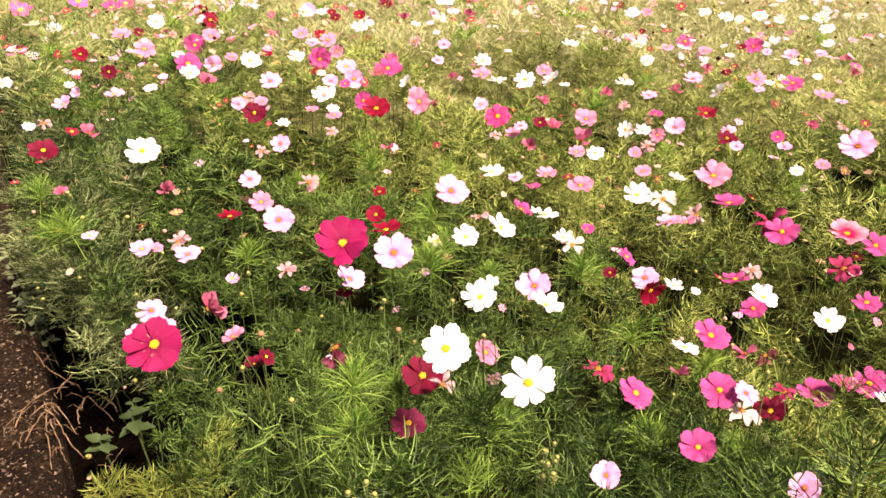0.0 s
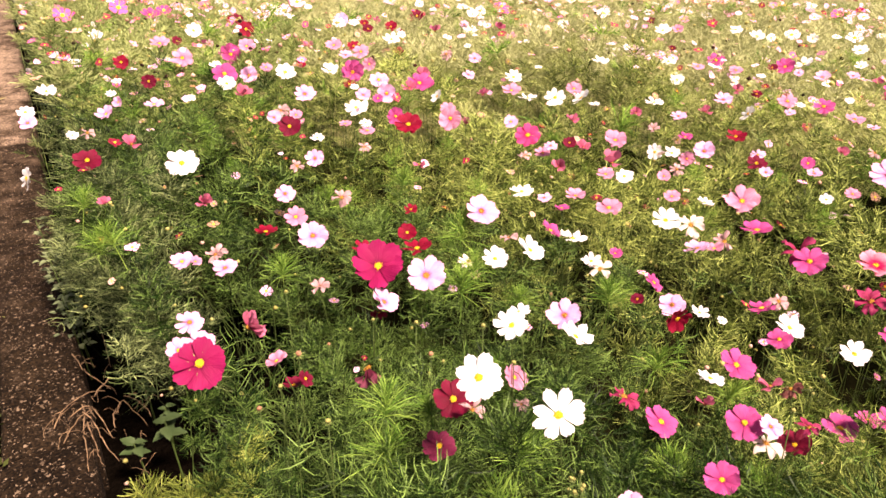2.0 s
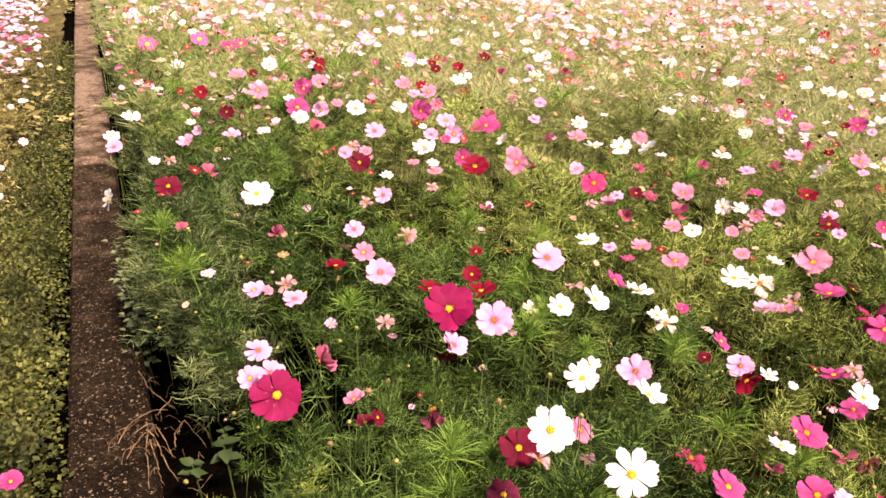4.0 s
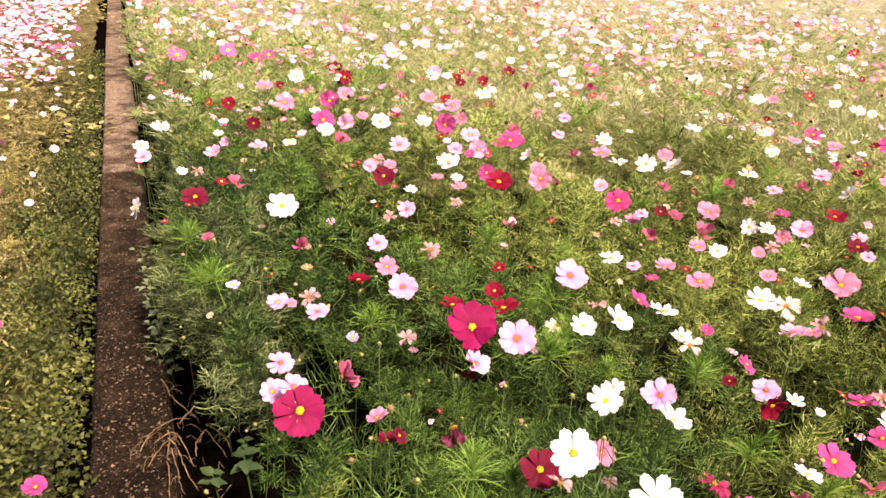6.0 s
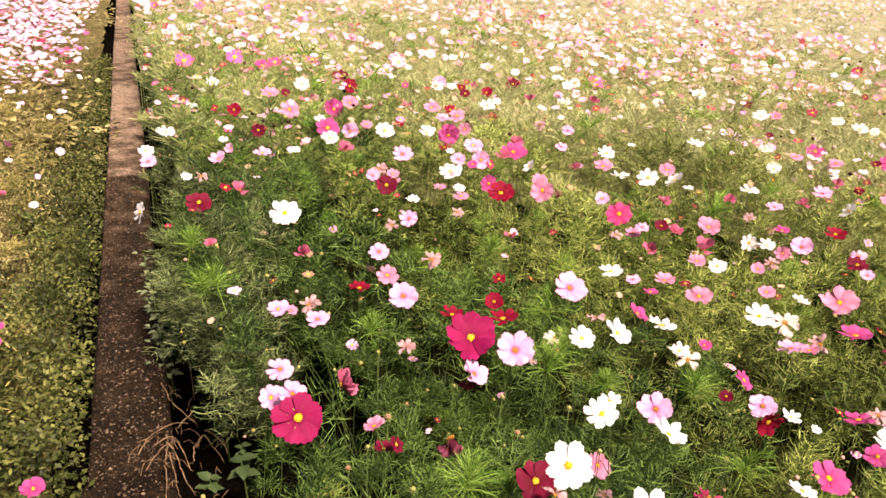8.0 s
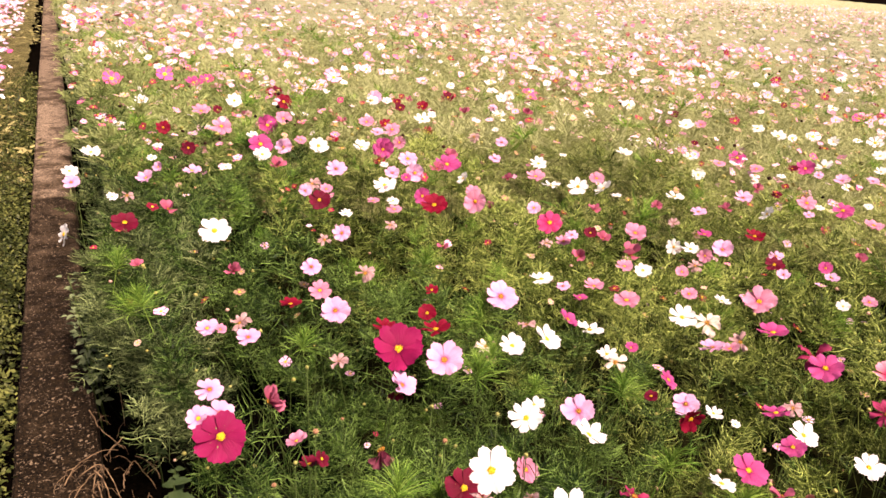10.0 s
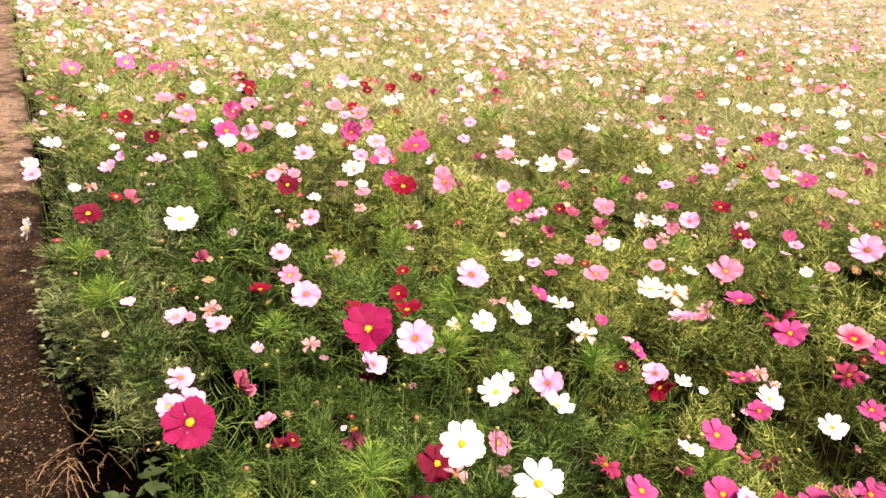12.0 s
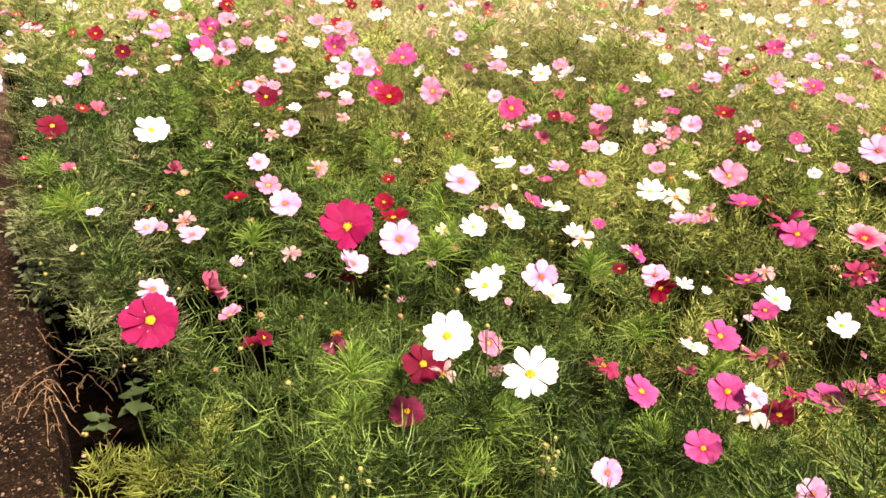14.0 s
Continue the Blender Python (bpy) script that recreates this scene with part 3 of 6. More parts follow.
    return base


blossom(0.127, 1.101, 0.665, 0.062, "crimson", 39, -101)
blossom(0.133, 1.341, 0.528, 0.042, "pale", 37, -97)
blossom(0.160, 1.307, 0.553, 0.042, "pale", 37, -80)
blossom(0.174, 1.490, 0.478, 0.048, "pale", 25, -96)
blossom(0.212, 1.220, 0.616, 0.050, "salmon", 49, -33)
blossom(0.189, 1.004, 0.710, 0.026, "pink", 27, 154)
blossom(0.220, 1.057, 0.630, 0.028, "dark", 9, 79)
blossom(0.229, 1.040, 0.648, 0.022, "dark", 52, -42)
blossom(0.353, 1.151, 0.545, 0.055, "shut", 115, -79)
blossom(0.401, 1.466, 0.497, 0.038, "faded", 13, -121)
blossom(0.351, 1.606, 0.559, 0.047, "red", 6, 82)
blossom(0.263, 1.653, 0.509, 0.046, "faded", 25, -101)
blossom(0.194, 1.611, 0.532, 0.044, "pale", 17, -119)
blossom(0.213, 1.584, 0.540, 0.026, "pink", 28, -37)
blossom(0.262, 1.579, 0.517, 0.046, "pale", 15, -101)
blossom(0.398, 1.205, 0.670, 0.079, "crimson", 28, -114)
blossom(0.488, 1.227, 0.620, 0.064, "pale", 34, -117)
blossom(0.385, 1.160, 0.639, 0.045, "pale", 36, -41)
blossom(0.387, 1.182, 0.610, 0.026, "dark", 116, -112)
blossom(0.617, 1.542, 0.525, 0.042, "red", 37, -124)
blossom(0.508, 1.506, 0.530, 0.050, "red", 5, 173)
blossom(0.607, 1.481, 0.520, 0.063, "red", 7, 122)
blossom(0.660, 1.609, 0.540, 0.033, "red", 13, -144)
blossom(0.435, 1.586, 0.540, 0.063, "pale", 37, -106)
blossom(0.437, 1.691, 0.536, 0.050, "pink", 33, -102)
blossom(0.443, 1.769, 0.557, 0.045, "pale", 29, -111)
blossom(0.581, 1.797, 0.510, 0.047, "faded", 29, -118)
blossom(0.289, 1.833, 0.540, 0.045, "salmon", 29, -101)
blossom(0.104, 1.925, 0.540, 0.035, "salmon", 14, -83)
blossom(0.482, 0.995, 0.668, 0.048, "white", 24, -136)
blossom(0.506, 1.013, 0.670, 0.032, "white", 12, 127)
blossom(0.559, 0.987, 0.664, 0.046, "pale", 23, -161)
blossom(0.514, 0.914, 0.690, 0.045, "white", 20, -31)
blossom(0.383, 0.916, 0.678, 0.056, "white", 30, -135)
blossom(0.423, 0.827, 0.677, 0.058, "white", 24, -148)
blossom(0.511, 1.018, 0.561, 0.039, "pink", 47, -72)
blossom(0.410, 1.010, 0.569, 0.056, "dark", 25, -123)
blossom(0.364, 0.964, 0.549, 0.043, "shade", 16, -122)
blossom(0.414, 0.971, 0.580, 0.034, "faded", 20, -55)
blossom(0.488, 0.969, 0.560, 0.022, "faded", 7, -169)
blossom(0.756, 1.487, 0.566, 0.072, "pale", 32, -102)
blossom(0.905, 1.555, 0.554, 0.064, "white", 7, -132)
blossom(0.950, 1.532, 0.540, 0.032, "pale", 16, -165)
blossom(1.018, 1.508, 0.540, 0.047, "pink", 7, -151)
blossom(0.950, 1.470, 0.540, 0.040, "magenta", 7, 65)
blossom(1.051, 1.434, 0.534, 0.059, "pink", 18, -176)
blossom(0.901, 1.441, 0.510, 0.061, "magenta", 30, -38)
blossom(0.842, 1.304, 0.567, 0.055, "white", 8, 2)
blossom(0.768, 1.404, 0.540, 0.036, "faded", 19, -153)
blossom(0.760, 1.325, 0.552, 0.060, "white", 33, -59)
blossom(0.679, 1.319, 0.557, 0.050, "white", 25, -115)
blossom(0.647, 1.357, 0.540, 0.042, "cream", 17, -150)
blossom(0.849, 1.255, 0.540, 0.039, "white", 10, -162)
blossom(0.861, 1.242, 0.527, 0.048, "cream", 23, -112)
blossom(0.910, 1.258, 0.540, 0.030, "magenta", 20, -108)
blossom(1.045, 1.271, 0.574, 0.069, "white", 27, -121)
blossom(1.135, 1.282, 0.540, 0.058, "cream", 30, -128)
blossom(1.250, 1.348, 0.540, 0.046, "white", 12, -47)
blossom(1.354, 1.333, 0.529, 0.076, "pink", 28, -158)
blossom(1.237, 1.201, 0.540, 0.075, "magenta", 9, 123)
blossom(1.065, 1.201, 0.540, 0.050, "pale", 17, 126)
blossom(1.094, 1.185, 0.540, 0.041, "pink", 18, 143)
blossom(1.136, 1.197, 0.540, 0.044, "faded", 32, -168)
blossom(0.914, 1.159, 0.527, 0.046, "magenta", 37, -53)
blossom(0.831, 1.116, 0.540, 0.026, "dark", 20, 178)
blossom(0.882, 1.085, 0.531, 0.047, "pale", 29, -155)
blossom(0.846, 1.041, 0.540, 0.046, "red", 99, -103)
blossom(0.954, 1.082, 0.495, 0.040, "white", 16, -84)
blossom(0.905, 1.002, 0.540, 0.020, "white", 8, -108)
blossom(1.051, 1.032, 0.504, 0.056, "magenta", 23, 111)
blossom(0.893, 0.951, 0.491, 0.070, "magenta", 17, -98)
blossom(0.771, 0.907, 0.540, 0.043, "white", 12, 13)
blossom(0.655, 0.951, 0.520, 0.046, "wine", 25, -56)
blossom(0.683, 0.904, 0.500, 0.057, "magenta", 23, -72)
blossom(0.746, 0.825, 0.533, 0.058, "magenta", 32, -155)
blossom(0.764, 0.800, 0.509, 0.050, "cream", 7, -55)
blossom(0.762, 0.799, 0.540, 0.034, "pale", 23, -89)
blossom(0.875, 0.769, 0.513, 0.055, "magenta", 10, -174)
blossom(0.808, 0.786, 0.499, 0.048, "dark", 23, 169)
blossom(0.805, 0.774, 0.540, 0.033, "wine", 19, 127)
blossom(0.988, 0.755, 0.492, 0.056, "magenta", 21, -169)
blossom(0.886, 0.746, 0.540, 0.037, "magenta", 4, -63)
blossom(0.901, 0.703, 0.540, 0.024, "white", 4, -125)
blossom(1.064, 0.869, 0.506, 0.057, "white", 20, -138)
blossom(1.043, 0.970, 0.502, 0.063, "white", 23, -77)
blossom(0.971, 0.940, 0.521, 0.044, "magenta", 31, -168)
blossom(1.191, 0.929, 0.533, 0.054, "wine", 31, -178)
blossom(1.300, 0.992, 0.545, 0.070, "bicolour", 13, -147)
blossom(1.310, 0.943, 0.540, 0.067, "magenta", 16, -124)
blossom(1.214, 1.065, 0.540, 0.071, "magenta", 34, -156)
blossom(1.228, 1.100, 0.540, 0.067, "wine", 18, 169)
blossom(0.644, 0.772, 0.528, 0.053, "magenta", 24, -159)
blossom(1.194, 0.878, 0.493, 0.052, "magenta", 17, -162)
blossom(0.762, 0.899, 0.503, 0.035, "salmon", 10, -61)
blossom(0.832, 0.854, 0.540, 0.037, "salmon", 19, 161)
blossom(0.853, 0.836, 0.540, 0.035, "withered", 19, 159)
blossom(0.276, 1.967, 0.587, 0.073, "white", 38, -96)
blossom(-0.039, 2.384, 0.457, 0.073, "white", 71, -167)
blossom(0.096, 2.084, 0.584, 0.062, "dark", 33, -91)
blossom(0.854, 1.997, 0.586, 0.076, "red", 26, -128)
blossom(1.086, 1.788, 0.586, 0.080, "rose", 39, -132)
blossom(0.295, 3.009, 0.588, 0.052, "red", 51, -96)
blossom(0.163, 3.192, 0.564, 0.056, "white", 8, -93)
blossom(0.495, 3.021, 0.582, 0.077, "pink", 40, -100)
blossom(0.253, 2.825, 0.571, 0.040, "white", 13, -95)
blossom(0.329, 2.683, 0.596, 0.045, "dark", 70, -97)
blossom(0.579, 2.783, 0.571, 0.085, "magenta", 39, -103)
blossom(0.531, 2.561, 0.596, 0.066, "white", 30, -103)
blossom(0.567, 2.847, 0.586, 0.051, "white", 17, -102)
blossom(0.645, 2.732, 0.570, 0.063, "pale", 50, -105)
blossom(0.683, 3.101, 0.561, 0.085, "magenta", 52, -104)
blossom(0.728, 3.038, 0.599, 0.064, "pink", 41, -105)
blossom(0.545, 2.438, 0.591, 0.064, "salmon", 29, -104)
blossom(0.736, 2.840, 0.565, 0.044, "pink", 31, -106)
blossom(0.757, 2.695, 0.578, 0.081, "white", 34, -108)
blossom(0.709, 2.377, 0.589, 0.065, "pale", 29, -109)
blossom(0.054, 2.737, 0.583, 0.071, "white", 22, -91)
blossom(0.216, 2.643, 0.581, 0.037, "white", 22, -95)
blossom(-0.009, 2.609, 0.565, 0.057, "white", 33, -89)
blossom(-0.006, 2.405, 0.592, 0.043, "pale", 37, -89)
blossom(0.174, 2.380, 0.598, 0.054, "pale", 31, -153)
blossom(0.216, 2.473, 0.600, 0.035, "pale", 58, -142)
blossom(0.305, 2.466, 0.585, 0.058, "pale", 4, -98)
blossom(0.401, 2.465, 0.591, 0.041, "white", 14, -100)
blossom(0.551, 2.170, 0.597, 0.039, "pale", 47, -106)
blossom(0.603, 2.274, 0.580, 0.048, "faded", 36, -107)
blossom(0.579, 2.134, 0.580, 0.060, "dark", 46, -108)
blossom(0.629, 2.227, 0.578, 0.038, "pink", 36, -108)
blossom(0.085, 2.339, 0.567, 0.034, "white", 27, -92)
blossom(0.115, 2.238, 0.599, 0.036, "faded", 27, -93)
blossom(0.197, 2.133, 0.591, 0.054, "salmon", 11, -96)
blossom(0.571, 1.933, 0.561, 0.047, "pale", 51, -109)
blossom(0.508, 1.877, 0.571, 0.034, "faded", 43, -108)
blossom(0.879, 2.605, 0.590, 0.076, "white", 16, -111)
blossom(0.965, 2.625, 0.572, 0.059, "magenta", 70, -113)
blossom(1.047, 2.666, 0.583, 0.048, "pink", 71, -114)
blossom(1.020, 2.810, 0.587, 0.050, "pale", 17, -112)
blossom(1.046, 2.988, 0.586, 0.066, "pink", 25, -111)
blossom(0.993, 2.475, 0.578, 0.067, "pale", 38, -115)
blossom(0.919, 2.261, 0.595, 0.061, "pale", 68, -115)
blossom(0.872, 2.324, 0.580, 0.048, "pale", 37, -114)
blossom(0.870, 2.216, 0.598, 0.036, "magenta", 37, -115)
blossom(0.857, 2.353, 0.599, 0.034, "white", 21, -113)
blossom(0.823, 2.265, 0.563, 0.084, "white", 20, -113)
blossom(0.777, 2.095, 0.573, 0.043, "white", 19, -114)
blossom(0.719, 2.097, 0.578, 0.037, "pink", 12, -112)
blossom(0.723, 1.965, 0.598, 0.043, "pink", 5, -114)
blossom(0.852, 2.068, 0.589, 0.056, "magenta", 67, -116)
blossom(1.074, 2.348, 0.588, 0.084, "magenta", 22, -118)
blossom(1.028, 2.326, 0.582, 0.054, "salmon", 21, -117)
blossom(1.156, 2.484, 0.576, 0.058, "salmon", 22, -118)
blossom(1.090, 2.263, 0.565, 0.053, "white", 56, 176)
blossom(0.969, 1.977, 0.592, 0.065, "pink", 66, -121)
blossom(1.040, 2.113, 0.570, 0.050, "pink", 36, -120)
blossom(0.978, 1.913, 0.595, 0.039, "salmon", 35, -122)
blossom(0.598, 1.983, 0.592, 0.034, "white", 18, -110)
blossom(0.681, 1.893, 0.584, 0.034, "faded", 17, -113)
blossom(0.750, 1.740, 0.580, 0.034, "salmon", 32, -118)
blossom(1.379, 2.274, 0.592, 0.068, "white", 30, -126)
blossom(1.348, 2.237, 0.560, 0.067, "pink", 15, -125)
blossom(1.293, 2.075, 0.583, 0.069, "white", 1, -127)
blossom(1.345, 2.012, 0.595, 0.075, "white", 37, -129)
blossom(1.500, 2.114, 0.579, 0.055, "pink", 22, -130)
blossom(1.410, 1.972, 0.596, 0.068, "white", 43, 157)
blossom(1.393, 1.894, 0.598, 0.040, "white", 1, -132)
blossom(1.145, 1.947, 0.568, 0.042, "pale", 35, -126)
blossom(0.980, 1.653, 0.592, 0.035, "faded", 9, -127)
blossom(1.076, 1.709, 0.565, 0.043, "pink", 17, -128)
blossom(1.315, 1.892, 0.564, 0.046, "salmon", 13, -130)
blossom(1.151, 1.701, 0.583, 0.034, "dark", 34, -130)
blossom(1.024, 1.581, 0.583, 0.040, "salmon", 43, -130)
blossom(1.132, 1.630, 0.595, 0.042, "salmon", 17, -132)
blossom(1.078, 1.683, 0.592, 0.034, "pale", 17, -129)
blossom(1.539, 2.818, 0.574, 0.037, "white", 25, -122)
blossom(1.481, 2.670, 0.561, 0.052, "pale", 31, -122)
blossom(1.327, 2.465, 0.562, 0.044, "pale", 23, -122)
blossom(1.385, 2.719, 0.576, 0.048, "faded", 40, -120)
blossom(1.205, 2.186, 0.577, 0.042, "salmon", 8, -123)
blossom(1.534, 2.349, 0.592, 0.036, "white", 4, -127)
blossom(2.116, 2.474, 0.565, 0.055, "pale", 52, -135)
blossom(1.768, 2.300, 0.598, 0.078, "white", 8, -132)
blossom(2.149, 2.419, 0.570, 0.036, "white", 41, -136)
blossom(2.119, 2.316, 0.563, 0.075, "white", 18, -137)
blossom(1.938, 2.099, 0.564, 0.060, "white", 39, -138)
blossom(2.251, 2.208, 0.578, 0.070, "magenta", 32, -141)
blossom(2.045, 2.112, 0.597, 0.045, "pink", 17, -139)
blossom(2.212, 2.083, 0.573, 0.050, "pink", 24, -142)
blossom(2.379, 2.009, 0.584, 0.071, "magenta", 41, -145)
blossom(2.360, 1.939, 0.580, 0.034, "pale", 41, -146)
blossom(2.167, 1.945, 0.588, 0.039, "white", 11, -144)
blossom(2.507, 2.022, 0.579, 0.082, "white", 31, 150)
blossom(2.450, 1.905, 0.562, 0.058, "pale", 25, -148)
blossom(2.310, 2.011, 0.587, 0.041, "dark", 18, -145)
blossom(2.905, 2.062, 0.586, 0.074, "white", 27, -150)
blossom(3.264, 2.309, 0.561, 0.085, "white", 35, -149)
blossom(2.748, 2.429, 0.588, 0.085, "white", 20, -143)
blossom(2.839, 2.423, 0.576, 0.051, "white", 43, -144)
blossom(2.901, 2.371, 0.591, 0.085, "white", 27, -145)
blossom(2.894, 2.267, 0.594, 0.059, "white", 54, -147)
blossom(3.174, 2.337, 0.568, 0.052, "white", 14, -148)
blossom(3.343, 2.239, 0.576, 0.042, "white", 44, -151)
blossom(3.408, 2.203, 0.574, 0.063, "white", 28, -152)
blossom(2.695, 1.919, 0.574, 0.056, "white", 26, -150)
blossom(2.531, 1.844, 0.573, 0.045, "pale", 18, -150)
blossom(2.539, 1.757, 0.566, 0.044, "salmon", 32, -151)
blossom(1.646, 1.911, 0.569, 0.071, "white", 2, -137)
blossom(1.624, 1.790, 0.563, 0.050, "pale", 7, -139)
blossom(1.738, 1.791, 0.560, 0.048, "salmon", 8, -141)
blossom(1.879, 1.850, 0.564, 0.062, "pale", 22, -142)
blossom(2.009, 1.905, 0.568, 0.042, "salmon", 30, -142)
blossom(2.086, 1.981, 0.565, 0.034, "white", 40, -142)
blossom(1.923, 1.769, 0.598, 0.034, "dark", 30, -144)
blossom(1.759, 1.663, 0.587, 0.059, "white", 57, 152)
blossom(1.529, 1.865, 0.565, 0.037, "salmon", 28, -135)
blossom(2.053, 1.749, 0.565, 0.062, "pink", 30, -146)
blossom(2.043, 1.698, 0.568, 0.036, "white", 16, -147)
blossom(1.903, 1.634, 0.580, 0.034, "pale", 15, -146)
blossom(2.065, 1.636, 0.577, 0.063, "magenta", 30, -148)
blossom(2.083, 1.544, 0.560, 0.061, "pink", 9, -151)
blossom(2.301, 1.590, 0.583, 0.043, "salmon", 24, -152)
blossom(1.975, 1.429, 0.584, 0.035, "pale", 8, -152)
blossom(2.127, 1.601, 0.595, 0.034, "white", 23, -150)
blossom(1.254, 1.651, 0.589, 0.061, "pink", 26, -134)
blossom(1.411, 1.571, 0.598, 0.044, "magenta", 9, -139)
blossom(1.574, 1.549, 0.582, 0.054, "red", 19, -143)
blossom(1.302, 1.562, 0.580, 0.048, "white", 65, -137)
blossom(1.364, 1.563, 0.566, 0.052, "white", 18, -139)
blossom(1.323, 1.481, 0.586, 0.036, "pink", 65, -140)
blossom(1.373, 1.477, 0.597, 0.055, "pale", 34, -141)
blossom(1.281, 1.468, 0.571, 0.035, "faded", 33, -139)
blossom(1.174, 1.572, 0.570, 0.069, "salmon", 3, -134)
blossom(1.125, 1.535, 0.563, 0.043, "pink", 15, -134)
blossom(1.094, 1.445, 0.596, 0.045, "white", 32, -135)
blossom(1.236, 1.463, 0.564, 0.034, "pink", 32, -138)
blossom(1.472, 1.401, 0.576, 0.050, "dark", 25, -145)
blossom(1.518, 1.435, 0.579, 0.040, "pale", 12, -145)
blossom(1.418, 1.335, 0.586, 0.034, "pale", 25, -146)
blossom(1.545, 1.321, 0.591, 0.038, "magenta", 46, -148)
blossom(1.575, 1.317, 0.561, 0.034, "pale", 18, -149)
blossom(1.632, 1.183, 0.595, 0.078, "pale", 30, -154)
blossom(1.098, 1.312, 0.599, 0.034, "pink", 22, -139)
blossom(1.417, 1.183, 0.579, 0.034, "white", 32, -150)
blossom(1.478, 1.166, 0.586, 0.034, "pink", 24, -152)
blossom(1.776, 1.301, 0.586, 0.034, "faded", 27, -152)
blossom(1.750, 1.365, 0.570, 0.034, "salmon", 27, -150)
blossom(1.390, 1.658, 0.597, 0.034, "faded", 36, -137)
blossom(1.017, 0.986, 0.553, 0.034, "faded", 16, -149)
blossom(0.507, 0.784, 0.546, 0.034, "pale", 28, -140)
blossom(0.656, 0.653, 0.563, 0.034, "pale", 44, -157)
blossom(0.197, 4.009, 0.590, 0.085, "magenta", 44, -93)
blossom(0.419, 3.935, 0.620, 0.085, "magenta", 44, -96)
blossom(0.267, 3.443, 0.598, 0.066, "white", 26, -94)
blossom(0.521, 3.783, 0.608, 0.085, "magenta", 20, -98)
blossom(0.606, 3.327, 0.614, 0.072, "white", 53, -101)
blossom(0.819, 3.366, 0.597, 0.071, "red", 53, -105)
blossom(0.865, 3.674, 0.581, 0.067, "dark", 34, -104)
blossom(0.523, 3.238, 0.598, 0.039, "dark", 42, -100)
blossom(0.470, 3.297, 0.581, 0.079, "pink", 18, -99)
blossom(1.188, 3.281, 0.612, 0.063, "white", 43, -112)
blossom(1.305, 3.019, 0.581, 0.084, "white", 25, -116)
blossom(1.835, 3.261, 0.608, 0.069, "white", 35, -122)
blossom(2.172, 3.523, 0.584, 0.085, "magenta", 21, -124)
blossom(2.473, 3.091, 0.598, 0.084, "white", 35, -132)
blossom(2.400, 2.632, 0.602, 0.085, "white", 20, -137)
blossom(2.079, 2.905, 0.606, 0.061, "white", 34, -129)
blossom(2.765, 2.686, 0.597, 0.048, "dark", 44, -140)
blossom(2.708, 2.507, 0.605, 0.066, "white", 27, -142)
blossom(1.626, 3.408, 0.591, 0.065, "dark", 35, -118)
blossom(1.293, 3.219, 0.590, 0.049, "dark", 34, -114)
blossom(1.263, 4.015, 0.587, 0.085, "pink", 36, -109)
blossom(1.005, 3.751, 0.583, 0.085, "pale", 35, -106)
blossom(0.487, 6.516, 0.593, 0.085, "magenta", 39, -94)
blossom(0.620, 4.019, 0.584, 0.070, "magenta", 35, -99)
blossom(0.802, 4.000, 0.598, 0.072, "magenta", 35, -102)
blossom(-0.239, 1.525, 0.293, 0.049, "magenta", 20, -79)
blossom(-0.323, 1.617, 0.315, 0.040, "magenta", 29, -76)
blossom(-0.376, 2.138, 0.286, 0.051, "magenta", 10, -78)
blossom(-0.357, 2.018, 0.312, 0.035, "magenta", 25, -78)
blossom(-0.420, 2.292, 0.280, 0.052, "white", 11, -78)
blossom(-0.449, 2.596, 0.285, 0.056, "white", 15, -79)
blossom(-0.364, 2.923, 0.307, 0.037, "white", 25, -82)
blossom(-0.498, 3.464, 0.303, 0.034, "white", 21, -81)
blossom(-0.524, 2.941, 0.316, 0.034, "white", 26, -79)
blossom(-0.472, 3.058, 0.303, 0.034, "salmon", 19, -80)
blossom(0.188, 5.449, 0.560, 0.063, "red", 37, -92)
blossom(0.216, 5.311, 0.577, 0.061, "pink", 30, -92)
blossom(0.146, 4.730, 0.578, 0.054, "white", 36, -92)
blossom(0.329, 5.311, 0.583, 0.069, "white", 46, -94)
blossom(0.265, 4.740, 0.590, 0.049, "white", 45, -93)
blossom(0.345, 4.849, 0.589, 0.063, "pale", 37, -94)
blossom(0.450, 5.188, 0.565, 0.085, "white", 37, -95)
blossom(0.628, 5.194, 0.562, 0.085, "pink", 29, -97)
blossom(0.660, 4.980, 0.558, 0.085, "white", 22, -98)
blossom(0.716, 5.888, 0.555, 0.085, "pink", 23, -97)
blossom(0.449, 4.389, 0.585, 0.076, "white", 21, -96)
blossom(0.192, 4.271, 0.576, 0.055, "pink", 55, -93)
blossom(0.370, 4.013, 0.574, 0.037, "dark", 43, -96)
blossom(0.730, 4.254, 0.560, 0.053, "pale", 55, -100)
blossom(0.641, 3.862, 0.578, 0.034, "pink", 43, -100)
blossom(0.812, 4.192, 0.574, 0.058, "pink", 44, -102)
blossom(0.842, 4.017, 0.573, 0.045, "dark", 44, -103)
blossom(0.893, 4.013, 0.558, 0.068, "white", 27, -104)
blossom(0.957, 4.353, 0.560, 0.061, "white", 44, -103)
blossom(0.978, 4.774, 0.559, 0.054, "white", 36, -102)
blossom(0.970, 5.209, 0.568, 0.051, "white", 30, -101)
blossom(1.100, 5.562, 0.570, 0.062, "pale", 46, -102)
blossom(1.149, 4.916, 0.581, 0.063, "white", 46, -104)
blossom(1.148, 4.784, 0.565, 0.048, "white", 29, -104)
blossom(1.204, 4.680, 0.553, 0.061, "white", 45, -105)
blossom(1.093, 3.975, 0.573, 0.081, "white", 35, -107)
blossom(0.986, 3.807, 0.550, 0.066, "pale", 43, -106)
